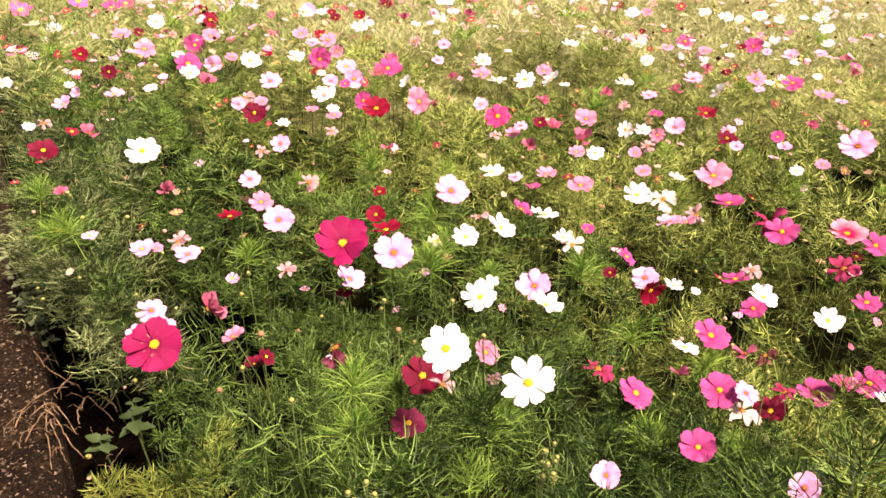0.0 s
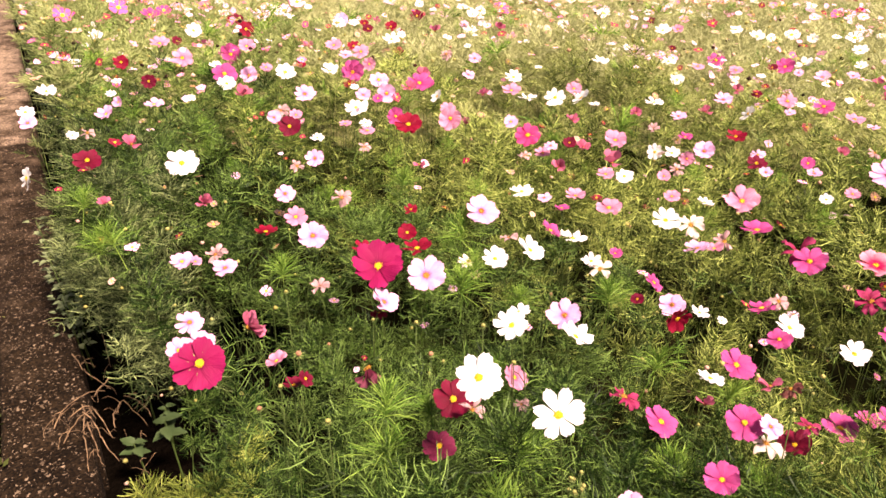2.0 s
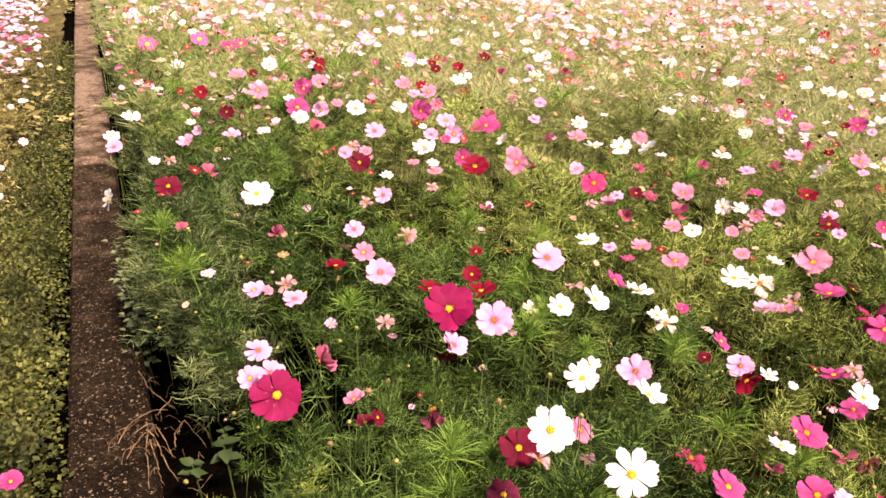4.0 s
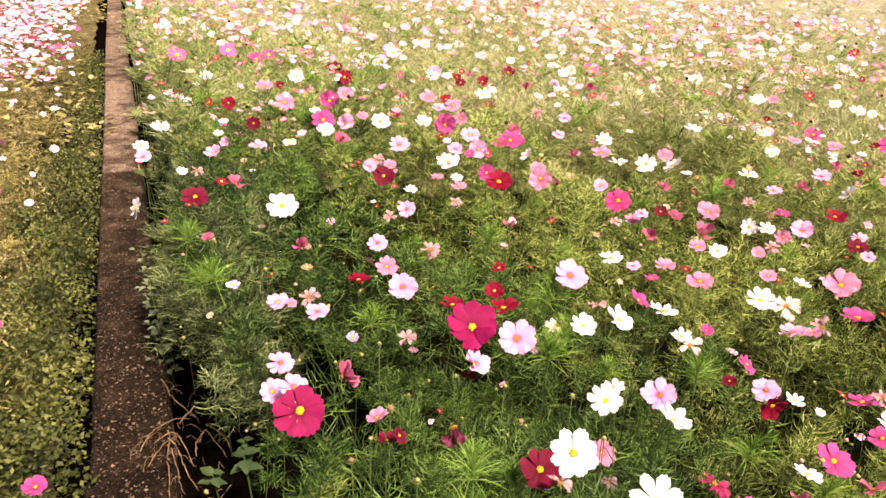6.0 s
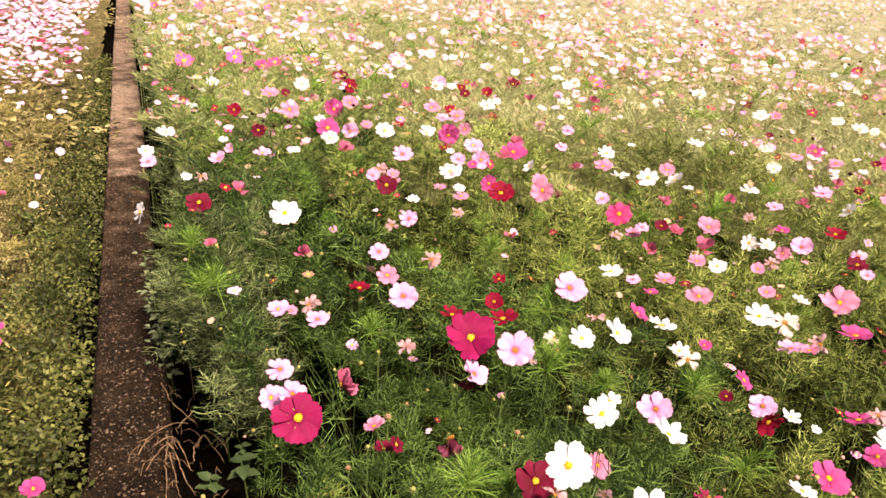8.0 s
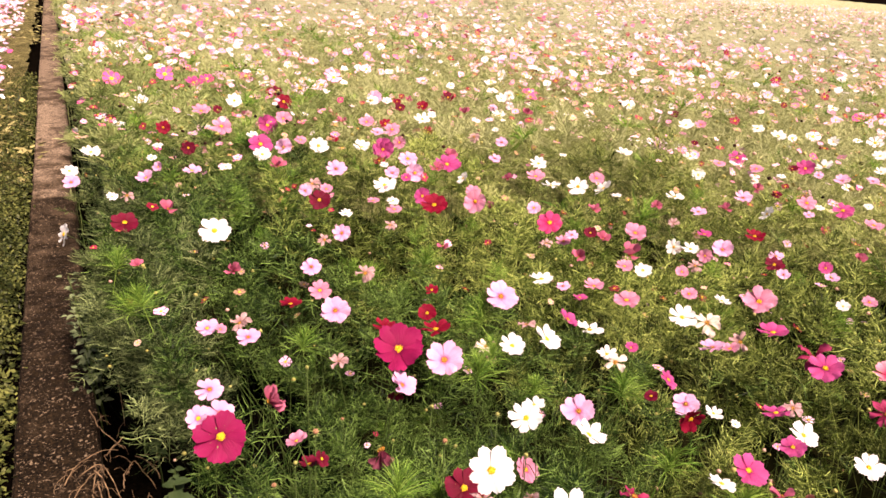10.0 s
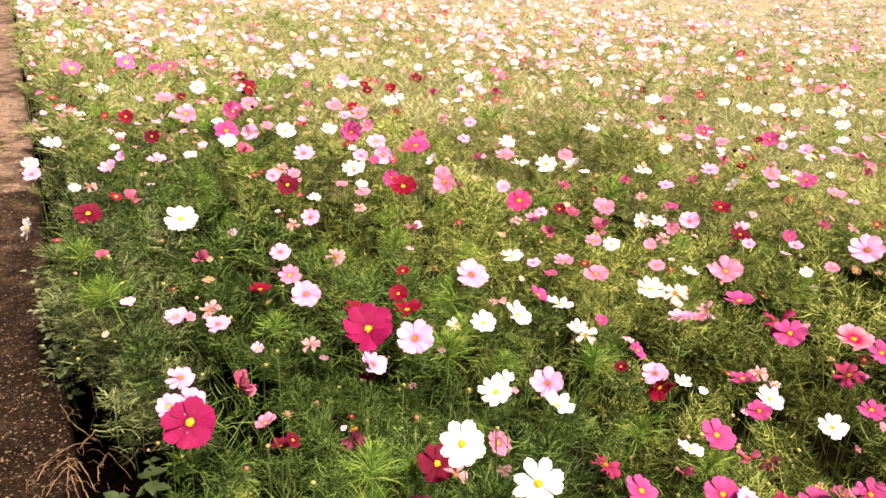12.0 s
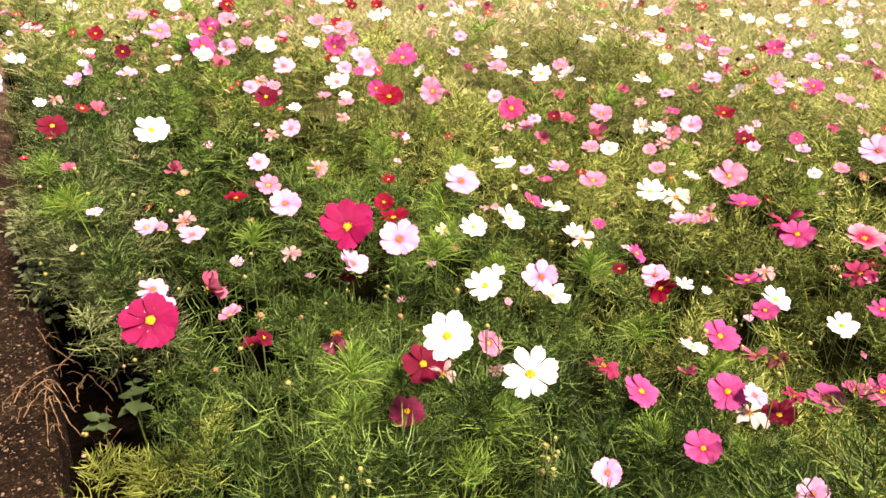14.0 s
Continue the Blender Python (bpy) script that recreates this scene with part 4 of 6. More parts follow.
blossom(0.853, 3.715, 0.571, 0.053, "red", 43, -104)
blossom(0.752, 3.562, 0.578, 0.040, "faded", 34, -103)
blossom(0.635, 3.214, 0.581, 0.036, "faded", 41, -102)
blossom(0.748, 2.880, 0.552, 0.041, "pink", 23, -106)
blossom(1.357, 4.355, 0.550, 0.077, "pink", 44, -109)
blossom(1.134, 3.827, 0.583, 0.073, "pale", 43, -108)
blossom(1.327, 4.037, 0.556, 0.054, "white", 21, -110)
blossom(1.442, 4.355, 0.580, 0.052, "white", 29, -110)
blossom(1.617, 4.591, 0.552, 0.062, "white", 29, -111)
blossom(1.582, 4.361, 0.574, 0.073, "pale", 36, -111)
blossom(1.987, 5.564, 0.555, 0.085, "pink", 38, -111)
blossom(1.726, 5.089, 0.578, 0.076, "pink", 30, -110)
blossom(2.101, 5.400, 0.575, 0.075, "white", 47, -113)
blossom(1.581, 4.957, 0.578, 0.066, "salmon", 23, -109)
blossom(1.662, 4.213, 0.582, 0.065, "white", 28, -113)
blossom(1.787, 4.336, 0.577, 0.067, "white", 45, -114)
blossom(1.631, 4.061, 0.575, 0.056, "salmon", 21, -114)
blossom(2.201, 4.933, 0.575, 0.062, "white", 37, -116)
blossom(2.346, 5.050, 0.558, 0.064, "white", 30, -117)
blossom(1.783, 4.016, 0.563, 0.076, "pale", 28, -116)
blossom(2.708, 5.629, 0.566, 0.085, "pale", 38, -117)
blossom(2.351, 5.447, 0.568, 0.077, "pink", 17, -115)
blossom(2.050, 4.368, 0.550, 0.063, "white", 36, -117)
blossom(2.204, 4.441, 0.588, 0.064, "white", 16, -118)
blossom(2.572, 4.917, 0.566, 0.085, "pink", 30, -119)
blossom(2.322, 4.393, 0.586, 0.057, "pale", 29, -120)
blossom(1.821, 3.750, 0.584, 0.060, "white", 35, -118)
blossom(3.223, 5.745, 0.574, 0.085, "white", 39, -121)
blossom(2.837, 5.091, 0.589, 0.059, "white", 31, -121)
blossom(2.682, 4.674, 0.586, 0.078, "pale", 30, -122)
blossom(2.867, 4.833, 0.562, 0.065, "white", 38, -123)
blossom(2.101, 3.810, 0.588, 0.085, "white", 15, -121)
blossom(2.380, 4.143, 0.578, 0.069, "white", 76, -122)
blossom(2.493, 4.430, 0.560, 0.074, "salmon", 22, -121)
blossom(2.760, 4.539, 0.566, 0.077, "white", 37, -123)
blossom(2.757, 4.365, 0.584, 0.085, "white", 16, -125)
blossom(3.234, 5.155, 0.579, 0.085, "salmon", 31, -124)
blossom(2.941, 4.397, 0.572, 0.077, "white", 16, -126)
blossom(2.651, 3.957, 0.567, 0.055, "red", 22, -126)
blossom(2.447, 3.758, 0.588, 0.058, "white", 36, -126)
blossom(2.462, 4.043, 0.558, 0.041, "white", 36, -124)
blossom(2.822, 4.015, 0.571, 0.071, "pale", 29, -128)
blossom(2.647, 3.754, 0.573, 0.073, "pink", 45, -128)
blossom(2.692, 3.682, 0.587, 0.046, "pink", 45, -129)
blossom(2.736, 3.654, 0.565, 0.066, "white", 28, -130)
blossom(3.167, 4.177, 0.575, 0.083, "white", 16, -130)
blossom(1.297, 3.526, 0.576, 0.069, "pale", 54, -112)
blossom(1.324, 3.441, 0.573, 0.063, "white", 19, -113)
blossom(1.407, 3.385, 0.585, 0.047, "salmon", 26, -115)
blossom(1.357, 3.400, 0.579, 0.042, "red", 34, -114)
blossom(1.491, 3.405, 0.552, 0.064, "red", 34, -116)
blossom(1.421, 3.163, 0.564, 0.050, "white", 33, -117)
blossom(1.280, 2.912, 0.554, 0.050, "red", 17, -117)
blossom(1.134, 3.004, 0.572, 0.055, "red", 32, -113)
blossom(1.123, 2.909, 0.571, 0.066, "pink", 40, -114)
blossom(0.968, 2.625, 0.574, 0.079, "magenta", 70, -113)
blossom(0.913, 2.529, 0.561, 0.042, "red", 21, -113)
blossom(0.968, 3.060, 0.574, 0.054, "salmon", 18, -110)
blossom(1.969, 3.570, 0.587, 0.070, "white", 21, -121)
blossom(2.020, 3.483, 0.578, 0.070, "white", 44, -123)
blossom(1.831, 3.324, 0.553, 0.049, "pale", 34, -122)
blossom(1.926, 3.311, 0.557, 0.039, "white", 54, -123)
blossom(1.772, 3.174, 0.550, 0.085, "white", 12, -122)
blossom(2.196, 3.550, 0.554, 0.085, "magenta", 20, -125)
blossom(2.189, 3.436, 0.566, 0.038, "red", 35, -125)
blossom(1.880, 3.102, 0.568, 0.063, "salmon", 26, -124)
blossom(1.844, 2.955, 0.561, 0.050, "pink", 33, -125)
blossom(1.756, 2.956, 0.553, 0.054, "pale", 33, -124)
blossom(2.043, 3.126, 0.555, 0.048, "faded", 34, -126)
blossom(1.821, 2.816, 0.568, 0.034, "white", 25, -127)
blossom(1.622, 3.228, 0.554, 0.068, "salmon", 19, -119)
blossom(0.876, 2.878, 0.554, 0.034, "red", 31, -109)
blossom(1.093, 2.344, 0.582, 0.062, "magenta", 21, -119)
blossom(2.720, 3.019, 0.560, 0.043, "red", 44, -136)
blossom(2.855, 3.143, 0.580, 0.066, "pink", 28, -136)
blossom(3.071, 3.283, 0.555, 0.044, "red", 28, -136)
blossom(3.059, 3.137, 0.573, 0.037, "white", 76, -138)
blossom(2.866, 2.947, 0.567, 0.052, "pink", 27, -138)
blossom(2.543, 2.682, 0.588, 0.052, "pink", 34, -138)
blossom(3.012, 2.938, 0.577, 0.070, "white", 28, -140)
blossom(3.002, 2.893, 0.552, 0.052, "dark", 44, -140)
blossom(3.301, 3.036, 0.561, 0.074, "pink", 28, -141)
blossom(3.251, 2.941, 0.572, 0.042, "white", 28, -142)
blossom(3.520, 3.015, 0.588, 0.038, "red", 56, -143)
blossom(3.660, 3.048, 0.576, 0.045, "salmon", 45, -144)
blossom(3.470, 2.662, 0.582, 0.052, "pink", 36, -147)
blossom(3.675, 2.673, 0.579, 0.072, "magenta", 29, -148)
blossom(3.958, 2.787, 0.550, 0.083, "pink", 22, -149)
blossom(3.783, 2.599, 0.574, 0.060, "pink", 29, -150)
blossom(3.705, 4.440, 0.566, 0.058, "salmon", 30, -132)
blossom(3.890, 4.849, 0.562, 0.063, "pink", 31, -131)
blossom(3.347, 4.312, 0.563, 0.063, "white", 30, -130)
blossom(2.902, 3.728, 0.564, 0.047, "white", 45, -131)
blossom(3.199, 3.659, 0.567, 0.062, "white", 29, -134)
blossom(3.882, 4.246, 0.563, 0.057, "white", 38, -135)
blossom(5.491, 5.649, 0.578, 0.085, "pink", 25, -136)
blossom(5.121, 4.811, 0.554, 0.059, "white", 31, -139)
blossom(5.969, 5.506, 0.573, 0.085, "pink", 40, -139)
blossom(4.978, 4.338, 0.570, 0.073, "white", 18, -141)
blossom(6.630, 5.710, 0.570, 0.085, "white", 26, -141)
blossom(4.186, 4.002, 0.582, 0.064, "pale", 47, -139)
blossom(4.320, 3.720, 0.572, 0.062, "pale", 38, -142)
blossom(4.225, 3.794, 0.555, 0.055, "white", 38, -141)
blossom(3.841, 3.416, 0.572, 0.056, "white", 46, -142)
blossom(3.755, 3.259, 0.568, 0.061, "white", 37, -142)
blossom(3.540, 3.308, 0.576, 0.054, "white", 29, -140)
blossom(3.318, 3.278, 0.579, 0.052, "white", 16, -139)
blossom(4.036, 3.406, 0.586, 0.050, "white", 37, -143)
blossom(3.797, 3.237, 0.587, 0.041, "pink", 37, -143)
blossom(6.223, 4.943, 0.562, 0.085, "pale", 40, -144)
blossom(5.667, 4.351, 0.559, 0.067, "white", 32, -145)
blossom(7.075, 5.158, 0.578, 0.082, "pink", 49, -146)
blossom(6.855, 4.934, 0.552, 0.079, "white", 25, -146)
blossom(6.190, 4.051, 0.552, 0.085, "magenta", 39, -149)
blossom(5.235, 3.866, 0.574, 0.078, "white", 24, -146)
blossom(4.600, 3.442, 0.576, 0.069, "white", 47, -146)
blossom(4.914, 3.523, 0.550, 0.048, "white", 24, -147)
blossom(4.694, 3.261, 0.584, 0.060, "white", 24, -148)
blossom(4.342, 3.177, 0.563, 0.050, "white", 23, -147)
blossom(4.229, 2.959, 0.588, 0.047, "white", 17, -149)
blossom(2.346, 2.515, 0.555, 0.034, "dark", 25, -138)
blossom(2.047, 2.425, 0.584, 0.058, "pale", 52, -135)


# ---- foliage ----
def cosmos_plant(seed, height, branches, leaves, w, pairs, forks):
    """Stem, side shoots and leaves of a bushy cosmos plant."""
    t = Threads(seed)
    r = t.r
    tips = []
    top = np.array([r.normal() * 0.02, r.normal() * 0.02, height * 0.8])
    t.ribbon(np.zeros(3), top, max(0.003, w * 1.5), max(0.002, w))
    for b in range(branches):
        a = r.uniform(0, 2 * math.pi)
        low = top * r.uniform(0.2, 0.8)
        out = np.array([math.cos(a), math.sin(a), 0]) * height * r.uniform(0.15, 0.38)
        tip = np.array([low[0] + out[0], low[1] + out[1], height * r.uniform(0.6, 1.05)])
        t.ribbon(low, tip, max(0.0017, w), max(0.001, w * 0.7))
        tips.append(tip)
        for k in range(leaves):
            f = r.uniform(0.5, 1.0)
            at = low + (tip - low) * f
            g = r.uniform(0, 2 * math.pi)
            e = r.uniform(-0.2, 0.9)
            t.leaf(at, np.array([math.cos(g) * math.cos(e), math.sin(g) * math.cos(e), math.sin(e)]), r.uniform(0.045, 0.085), w, pairs, forks)
    for tip in tips:
        t.tuft(tip, 4, 0.055, w, pairs, forks)
    return t.arrays()


def scattered(protos, places, lean=0.0):
    """Joins copies of the prototypes: places hold x, y, z, turn, scale, height scale."""
    vs, fs, n = [], [], 0
    for i, (x, y, z, turn, s, sz) in enumerate(places):
        v, f = protos[i % len(protos)]
        c, q = math.cos(turn) * s, math.sin(turn) * s
        out = np.empty_like(v)
        out[:, 0] = v[:, 0] * c - v[:, 1] * q + x
        out[:, 1] = v[:, 0] * q + v[:, 1] * c + y
        out[:, 2] = v[:, 2] * sz + z
        if lean:
            out[:, 0] += (out[:, 2] - z) * lean * math.sin(i * 12.9 + x * 40)
            out[:, 1] += (out[:, 2] - z) * lean * math.cos(i * 7.7 + y * 40)
        vs.append(out)
        fs.append(f + n)
        n += len(v)
    return np.concatenate(vs), np.concatenate(fs)


def bare(x, y):
    """The open corner of soil beside the kerb."""
    return ((x - 0.03) / 0.36) ** 2 + ((y - 1.67) / 0.42) ** 2 < 1


HOLLOWS = [(0.47, 1.385, 0.11), (0.53, 1.50, 0.15), (0.60, 1.64, 0.15), (1.12, 0.97, 0.14), (1.34, 0.97, 0.12), (0.62, 1.30, 0.08), (0.30, 1.22, 0.07), (0.23, 1.40, 0.08), (0.36, 1.33, 0.08), (1.02, 1.20, 0.09), (1.15, 0.86, 0.09), (0.80, 1.04, 0.07), (0.95, 0.80, 0.08), (0.66, 1.05, 0.06), (1.27, 1.17, 0.09), (0.42, 1.66, 0.07)]
gaps = random.Random(17)
HOLLOWS += [(0.25 + 1.5 * gaps.random(), 1.0 + 1.4 * gaps.random(), gaps.uniform(0.05, 0.10)) for _ in range(34)]


def canopy(x, y):
    """How high the foliage stands: lower along the kerb, rolling elsewhere."""
    edge = min(1.0, (0.45 if y < 1.6 else 0.78) + max(x, 0) * 1.9)
    for hx, hy, wide in HOLLOWS:
        edge *= 1 - 0.5 * math.exp(-((x - hx) ** 2 + (y - hy) ** 2) / wide ** 2)
    front = 0.10 * max(0.0, 1.35 - y)
    return edge * (0.52 + front + 0.10 * noise.noise((x * 1.9, y * 1.9, 7)) + 0.11 * noise.noise((x * 6, y * 6, 2)))


def field_places(seed, count, lo, hi, x0, x1, y0, y1, height, size, apart=0.0):
    """Plants between two distances from where the beds are seen, in the bed right of the kerb."""
    r = random.Random(seed)
    out, misses = [], 0
    while len(out) < count:
        x, y = r.uniform(x0, x1), r.uniform(y0, y1)
        d = math.hypot(x, y - 0.4)
        way = math.degrees(math.atan2(x, y - 0.4))
        if not lo <= d < hi or way > (74 if hi < 20 else 80) or bare(x, y):
            continue
        if apart and any((x - q[0]) ** 2 + (y - q[1]) ** 2 < apart ** 2 for q in out[-400:]):
            misses += 1
            if misses < 4000:
                continue
        h = canopy(x, y) * r.uniform(0.8, 1.12)
        out.append((x, y, 0.0, r.uniform(0, 6.28), size * r.uniform(0.85, 1.2), h / height))
    return out


far_plants = [cosmos_plant(51 + i, 0.5, 4, 1, 0.007, 2, 0) for i in range(6)]


def shoot(seed, count, length, w, pairs, forks, stem=0.12):
    """The crowded young leaves at a shoot's tip."""
    t = Threads(seed)
    t.tuft(np.zeros(3), count, length, w, pairs, forks, 0.95)
    t.ribbon(np.array([0, 0, -stem]), np.zeros(3), 0.0018, 0.0014)
    return t.arrays()


def spire(seed, w, pairs, forks, crown, size, depths=(0.045,)):
    t = Threads(seed)
    t.spire(0.10, w, pairs, forks, crown, size, depths)
    return t.arrays()


kerb_sprays = [shoot(91 + i, 18, 0.05, 0.0012, 4, 1, 0.02) for i in range(5)]
def young_tip(seed, count, length, w):
    t = Threads(seed)
    t.star(count, length, w)
    return t.arrays()


star_tips = [young_tip(61 + i, 105, 0.055, 0.00085) for i in range(4)]
near_shoots = [spire(71 + i, 0.0009, 5, 1, 12, 0.05) for i in range(5)]
mid_shoots = [shoot(81 + i, 11, 0.065, 0.0024, 3, 1) for i in range(4)]


def stalks(places, lean, reach):
    """The stalks that carry leafy shoots, each down to its root, coloured as if shaded."""
    t = Threads(5)
    for i, (x, y, z, turn, s, sz) in enumerate(places):
        knee = np.array([x - 0.1 * lean * math.sin(i * 12.9 + x * 40), y - 0.1 * lean * math.cos(i * 7.7 + y * 40), z - 0.1 * sz])
        mid = knee + (reach * 0.35, 0.01, -0.45 * knee[2])
        t.ribbon(knee, mid, 0.0012, 0.0014)
        t.ribbon(mid, np.array([knee[0] + reach, knee[1] + 0.02, -0.02]), 0.0014, 0.0018)
    tagged(new("cosmos_stalks", triangles("cosmos_stalks", *t.arrays(), STALK)), "thin cosmos stalks under the leaves, shade put in their colour", "foliage", kind="stuff")


def foliage(name, label, protos, places, mat, lean=0.0, reach=None):
    if reach is not None:
        stalks(places, lean, reach)
    v, f = scattered(protos, places, lean)
    return tagged(new(name, triangles(name, v, cleared(v, f), mat)), label, "foliage", kind="stuff")


def cleared(v, f):
    """Leaves out the threads that would grow through an open flower or just before its face."""
    mid = v[f].mean(axis=1)
    order = np.argsort(mid[:, 0])
    xs = mid[order, 0]
    keep = np.ones(len(f), dtype=bool)
    for head, way, size in OPEN_HEADS:
        lo, hi = np.searchsorted(xs, (head[0] - 0.16, head[0] + 0.16))
        pick = order[lo:hi]
        off = mid[pick] - head
        along = off @ way
        away = np.linalg.norm(off - np.outer(along, way), axis=1)
        keep[pick[(along > -0.012) & (along < 0.14) & (away < size * 0.95)]] = False
    for hx, hy, wide in HOLLOWS:
        off = mid[:, :2] - (hx, hy)
        keep &= (mid[:, 2] < 0.24) | (np.hypot(off[:, 0], off[:, 1]) > wide * (0.62 + 0.2 * np.sin(3 * np.arctan2(off[:, 1], off[:, 0]) + hx * 9)))
    return f[keep]


def spire_places(seed, count, lo, hi, apart):
    """Shoot tips at the top of the canopy, each at its own height."""
    return [(x, y, under(x, y, h * 0.5), turn, s, s) for x, y, _, turn, s, h in field_places(seed, count, lo, hi, 0.10, hi, 0.3, hi + 0.4, 0.5, 1.0, apart)]


def under(x, y, z):
    """A shoot beside an open flower stays a little below it."""
    for head, way, size in OPEN_HEADS:
        if (head[0] - x) ** 2 + (head[1] - y) ** 2 < (0.055 + size) ** 2:
            z = min(z, head[2] - 0.03)
    return z


def shoot_places(seed, count, lo, hi, reach, size):
    out = []
    for x, y, _, turn, s, h in field_places(seed, count, lo, hi, 0.06, reach, 0.3, reach + 0.4, 0.5, size):
        out.append((x, y, under(x, y, h * 0.5 * 0.97), turn, s, s))
    return out


near_spires = [spire(11 + i, 0.00092, 5, 1, 9, 0.062) for i in range(8)]
next_spires = [spire(31 + i, 0.0016, 4, 1, 7, 0.068, (0.04, 0.085)) for i in range(6)]


def fresh(p):
    return p[0] + 0.5 * noise.noise((p[0] * 2, p[1] * 2, 9)) < 0.78


def lush(p):
    return p[0] + 0.12 * p[1] + 0.6 * noise.noise((p[0] * 1.5, p[1] * 1.5, 6)) < 1.35


near_places = spire_places(1, 330, 0.25, 1.65, 0.066) + spire_places(9, 45, 0.25, 0.85, 0.07)
next_places = spire_places(6, 430, 1.6, 2.6, 0.07)


def lower(places, share):
    """Older shoots standing below the topmost ones."""
    return [(x, y, z * share * (0.94 + 0.12 * math.sin(x * 91 + y * 57)), turn, s, sz) for x, y, z, turn, s, sz in places]


near_places += lower(spire_places(14, 230, 0.4, 1.65, 0.075), 0.62)
next_places += lower(spire_places(15, 180, 1.6, 2.6, 0.08), 0.66)
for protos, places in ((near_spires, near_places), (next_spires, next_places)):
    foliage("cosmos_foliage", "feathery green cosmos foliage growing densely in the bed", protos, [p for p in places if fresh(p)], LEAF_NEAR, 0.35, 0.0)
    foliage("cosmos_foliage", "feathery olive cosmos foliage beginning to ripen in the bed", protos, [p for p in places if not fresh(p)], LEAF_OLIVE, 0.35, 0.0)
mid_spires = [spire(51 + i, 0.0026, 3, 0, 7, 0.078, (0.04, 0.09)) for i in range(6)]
half_hazed_places = spire_places(12, 380, 2.15, 3.2, 0.07)
foliage("cosmos_foliage", "feathery cosmos foliage in the bed, half paled for haze", next_spires, [p for p in half_hazed_places if fresh(p)], LEAF_HALF_HAZED, 0.35, 0.0)
foliage("cosmos_foliage", "paler olive cosmos foliage in the bed", next_spires, [p for p in half_hazed_places if not fresh(p)], LEAF_OLIVE_PALE, 0.35, 0.0)
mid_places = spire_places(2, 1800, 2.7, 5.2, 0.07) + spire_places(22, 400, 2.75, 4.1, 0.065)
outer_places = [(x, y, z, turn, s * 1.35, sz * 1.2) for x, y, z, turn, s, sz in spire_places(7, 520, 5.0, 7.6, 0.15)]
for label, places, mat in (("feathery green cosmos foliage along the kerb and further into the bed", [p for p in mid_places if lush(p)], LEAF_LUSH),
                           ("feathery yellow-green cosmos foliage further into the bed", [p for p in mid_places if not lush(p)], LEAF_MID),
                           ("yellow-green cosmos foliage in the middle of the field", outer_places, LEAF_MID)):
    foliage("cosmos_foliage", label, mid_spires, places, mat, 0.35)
def behind(x, y):
    return math.degrees(math.atan2(x, y - 0.4)) > 74


close_by = [(0.2 + 0.24 * (i % 20) + 0.1 * math.sin(i * 1.7), -1.9 + 0.24 * (i // 20) + 0.1 * math.sin(i * 2.9)) for i in range(20 * 14)]
close_by = [(x, y, 0.9 * canopy(x, y), x * 7 + y, 1.7, 1.3) for x, y in close_by if behind(x, y)]
foliage("cosmos_foliage", "feathery green cosmos foliage in the bed beside the path", mid_spires, close_by, LEAF_HALF_HAZED, 0.3, 0.0)
beside = [(0.3 + 0.55 * (i % 17) + 0.25 * math.sin(i * 1.7), -3.8 + 0.5 * (i // 17) + 0.25 * math.sin(i * 2.9)) for i in range(17 * 14)]
beside = [(x, y, 0.0, x * 7 + y, 2.2, canopy(x, y) * 2.1) for x, y in beside if behind(x, y) and (y < -0.2 or x > 4.5)]
foliage("cosmos_foliage", "olive cosmos foliage in the bed beside and behind the path", far_plants, beside, LEAF_OLIVE_PALE)
foliage("cosmos_foliage", "olive and straw-green cosmos foliage across the wide field, paled for haze", far_plants, field_places(3, 950, 6.6, 32.0, 0.05, 31, 0.5, 26, 0.5, 1.8), LEAF_FAR)


def leaf_mass(name, label, x0, x1, y0, y1, floor, rise, mat, lo, hi):
    """The closed inner mass of leaves under the outermost sprays, far from the path."""
    xs, ys = [x0], [y0]
    while xs[-1] < x1:
        xs.append(xs[-1] + 0.07 + 0.02 * abs(xs[-1]))
    while ys[-1] < y1:
        ys.append(ys[-1] + 0.07 + 0.02 * abs(ys[-1]))
    v = np.array([(x + 0.05 * noise.noise((x * 9, y * 9, 1)), y + 0.05 * noise.noise((x * 9, y * 9, 2)), floor(x, y) * rise * (1.0 if lo < 2 else 0.3 + 0.7 * min(1.0, max(0.0, (math.hypot(x, y) - lo) / 1.1))) * (0.9 + 0.3 * noise.noise((x * 6, y * 6, 3)) + 0.15 * noise.noise((x * 17, y * 17, 3)))) for y in ys for x in xs], dtype=np.float32)
    w = len(xs)
    f = []
    for j in range(len(ys) - 1):
        for i in range(w - 1):
            if lo + (0.5 * noise.noise((xs[i] * 3, ys[j] * 3, 8)) if lo > 2 else 0.0) <= math.hypot(xs[i], ys[j]) < hi and not bare(xs[i], ys[j]) and not bare(xs[i] - 0.07, ys[j] - 0.04):
                f += [(j * w + i, j * w + i + 1, (j + 1) * w + i + 1), (j * w + i, (j + 1) * w + i + 1, (j + 1) * w + i)]
    me = triangles(name, v, np.array(f, dtype=np.int32), mat)
    return tagged(new(name, me), label, "foliage", kind="stuff")


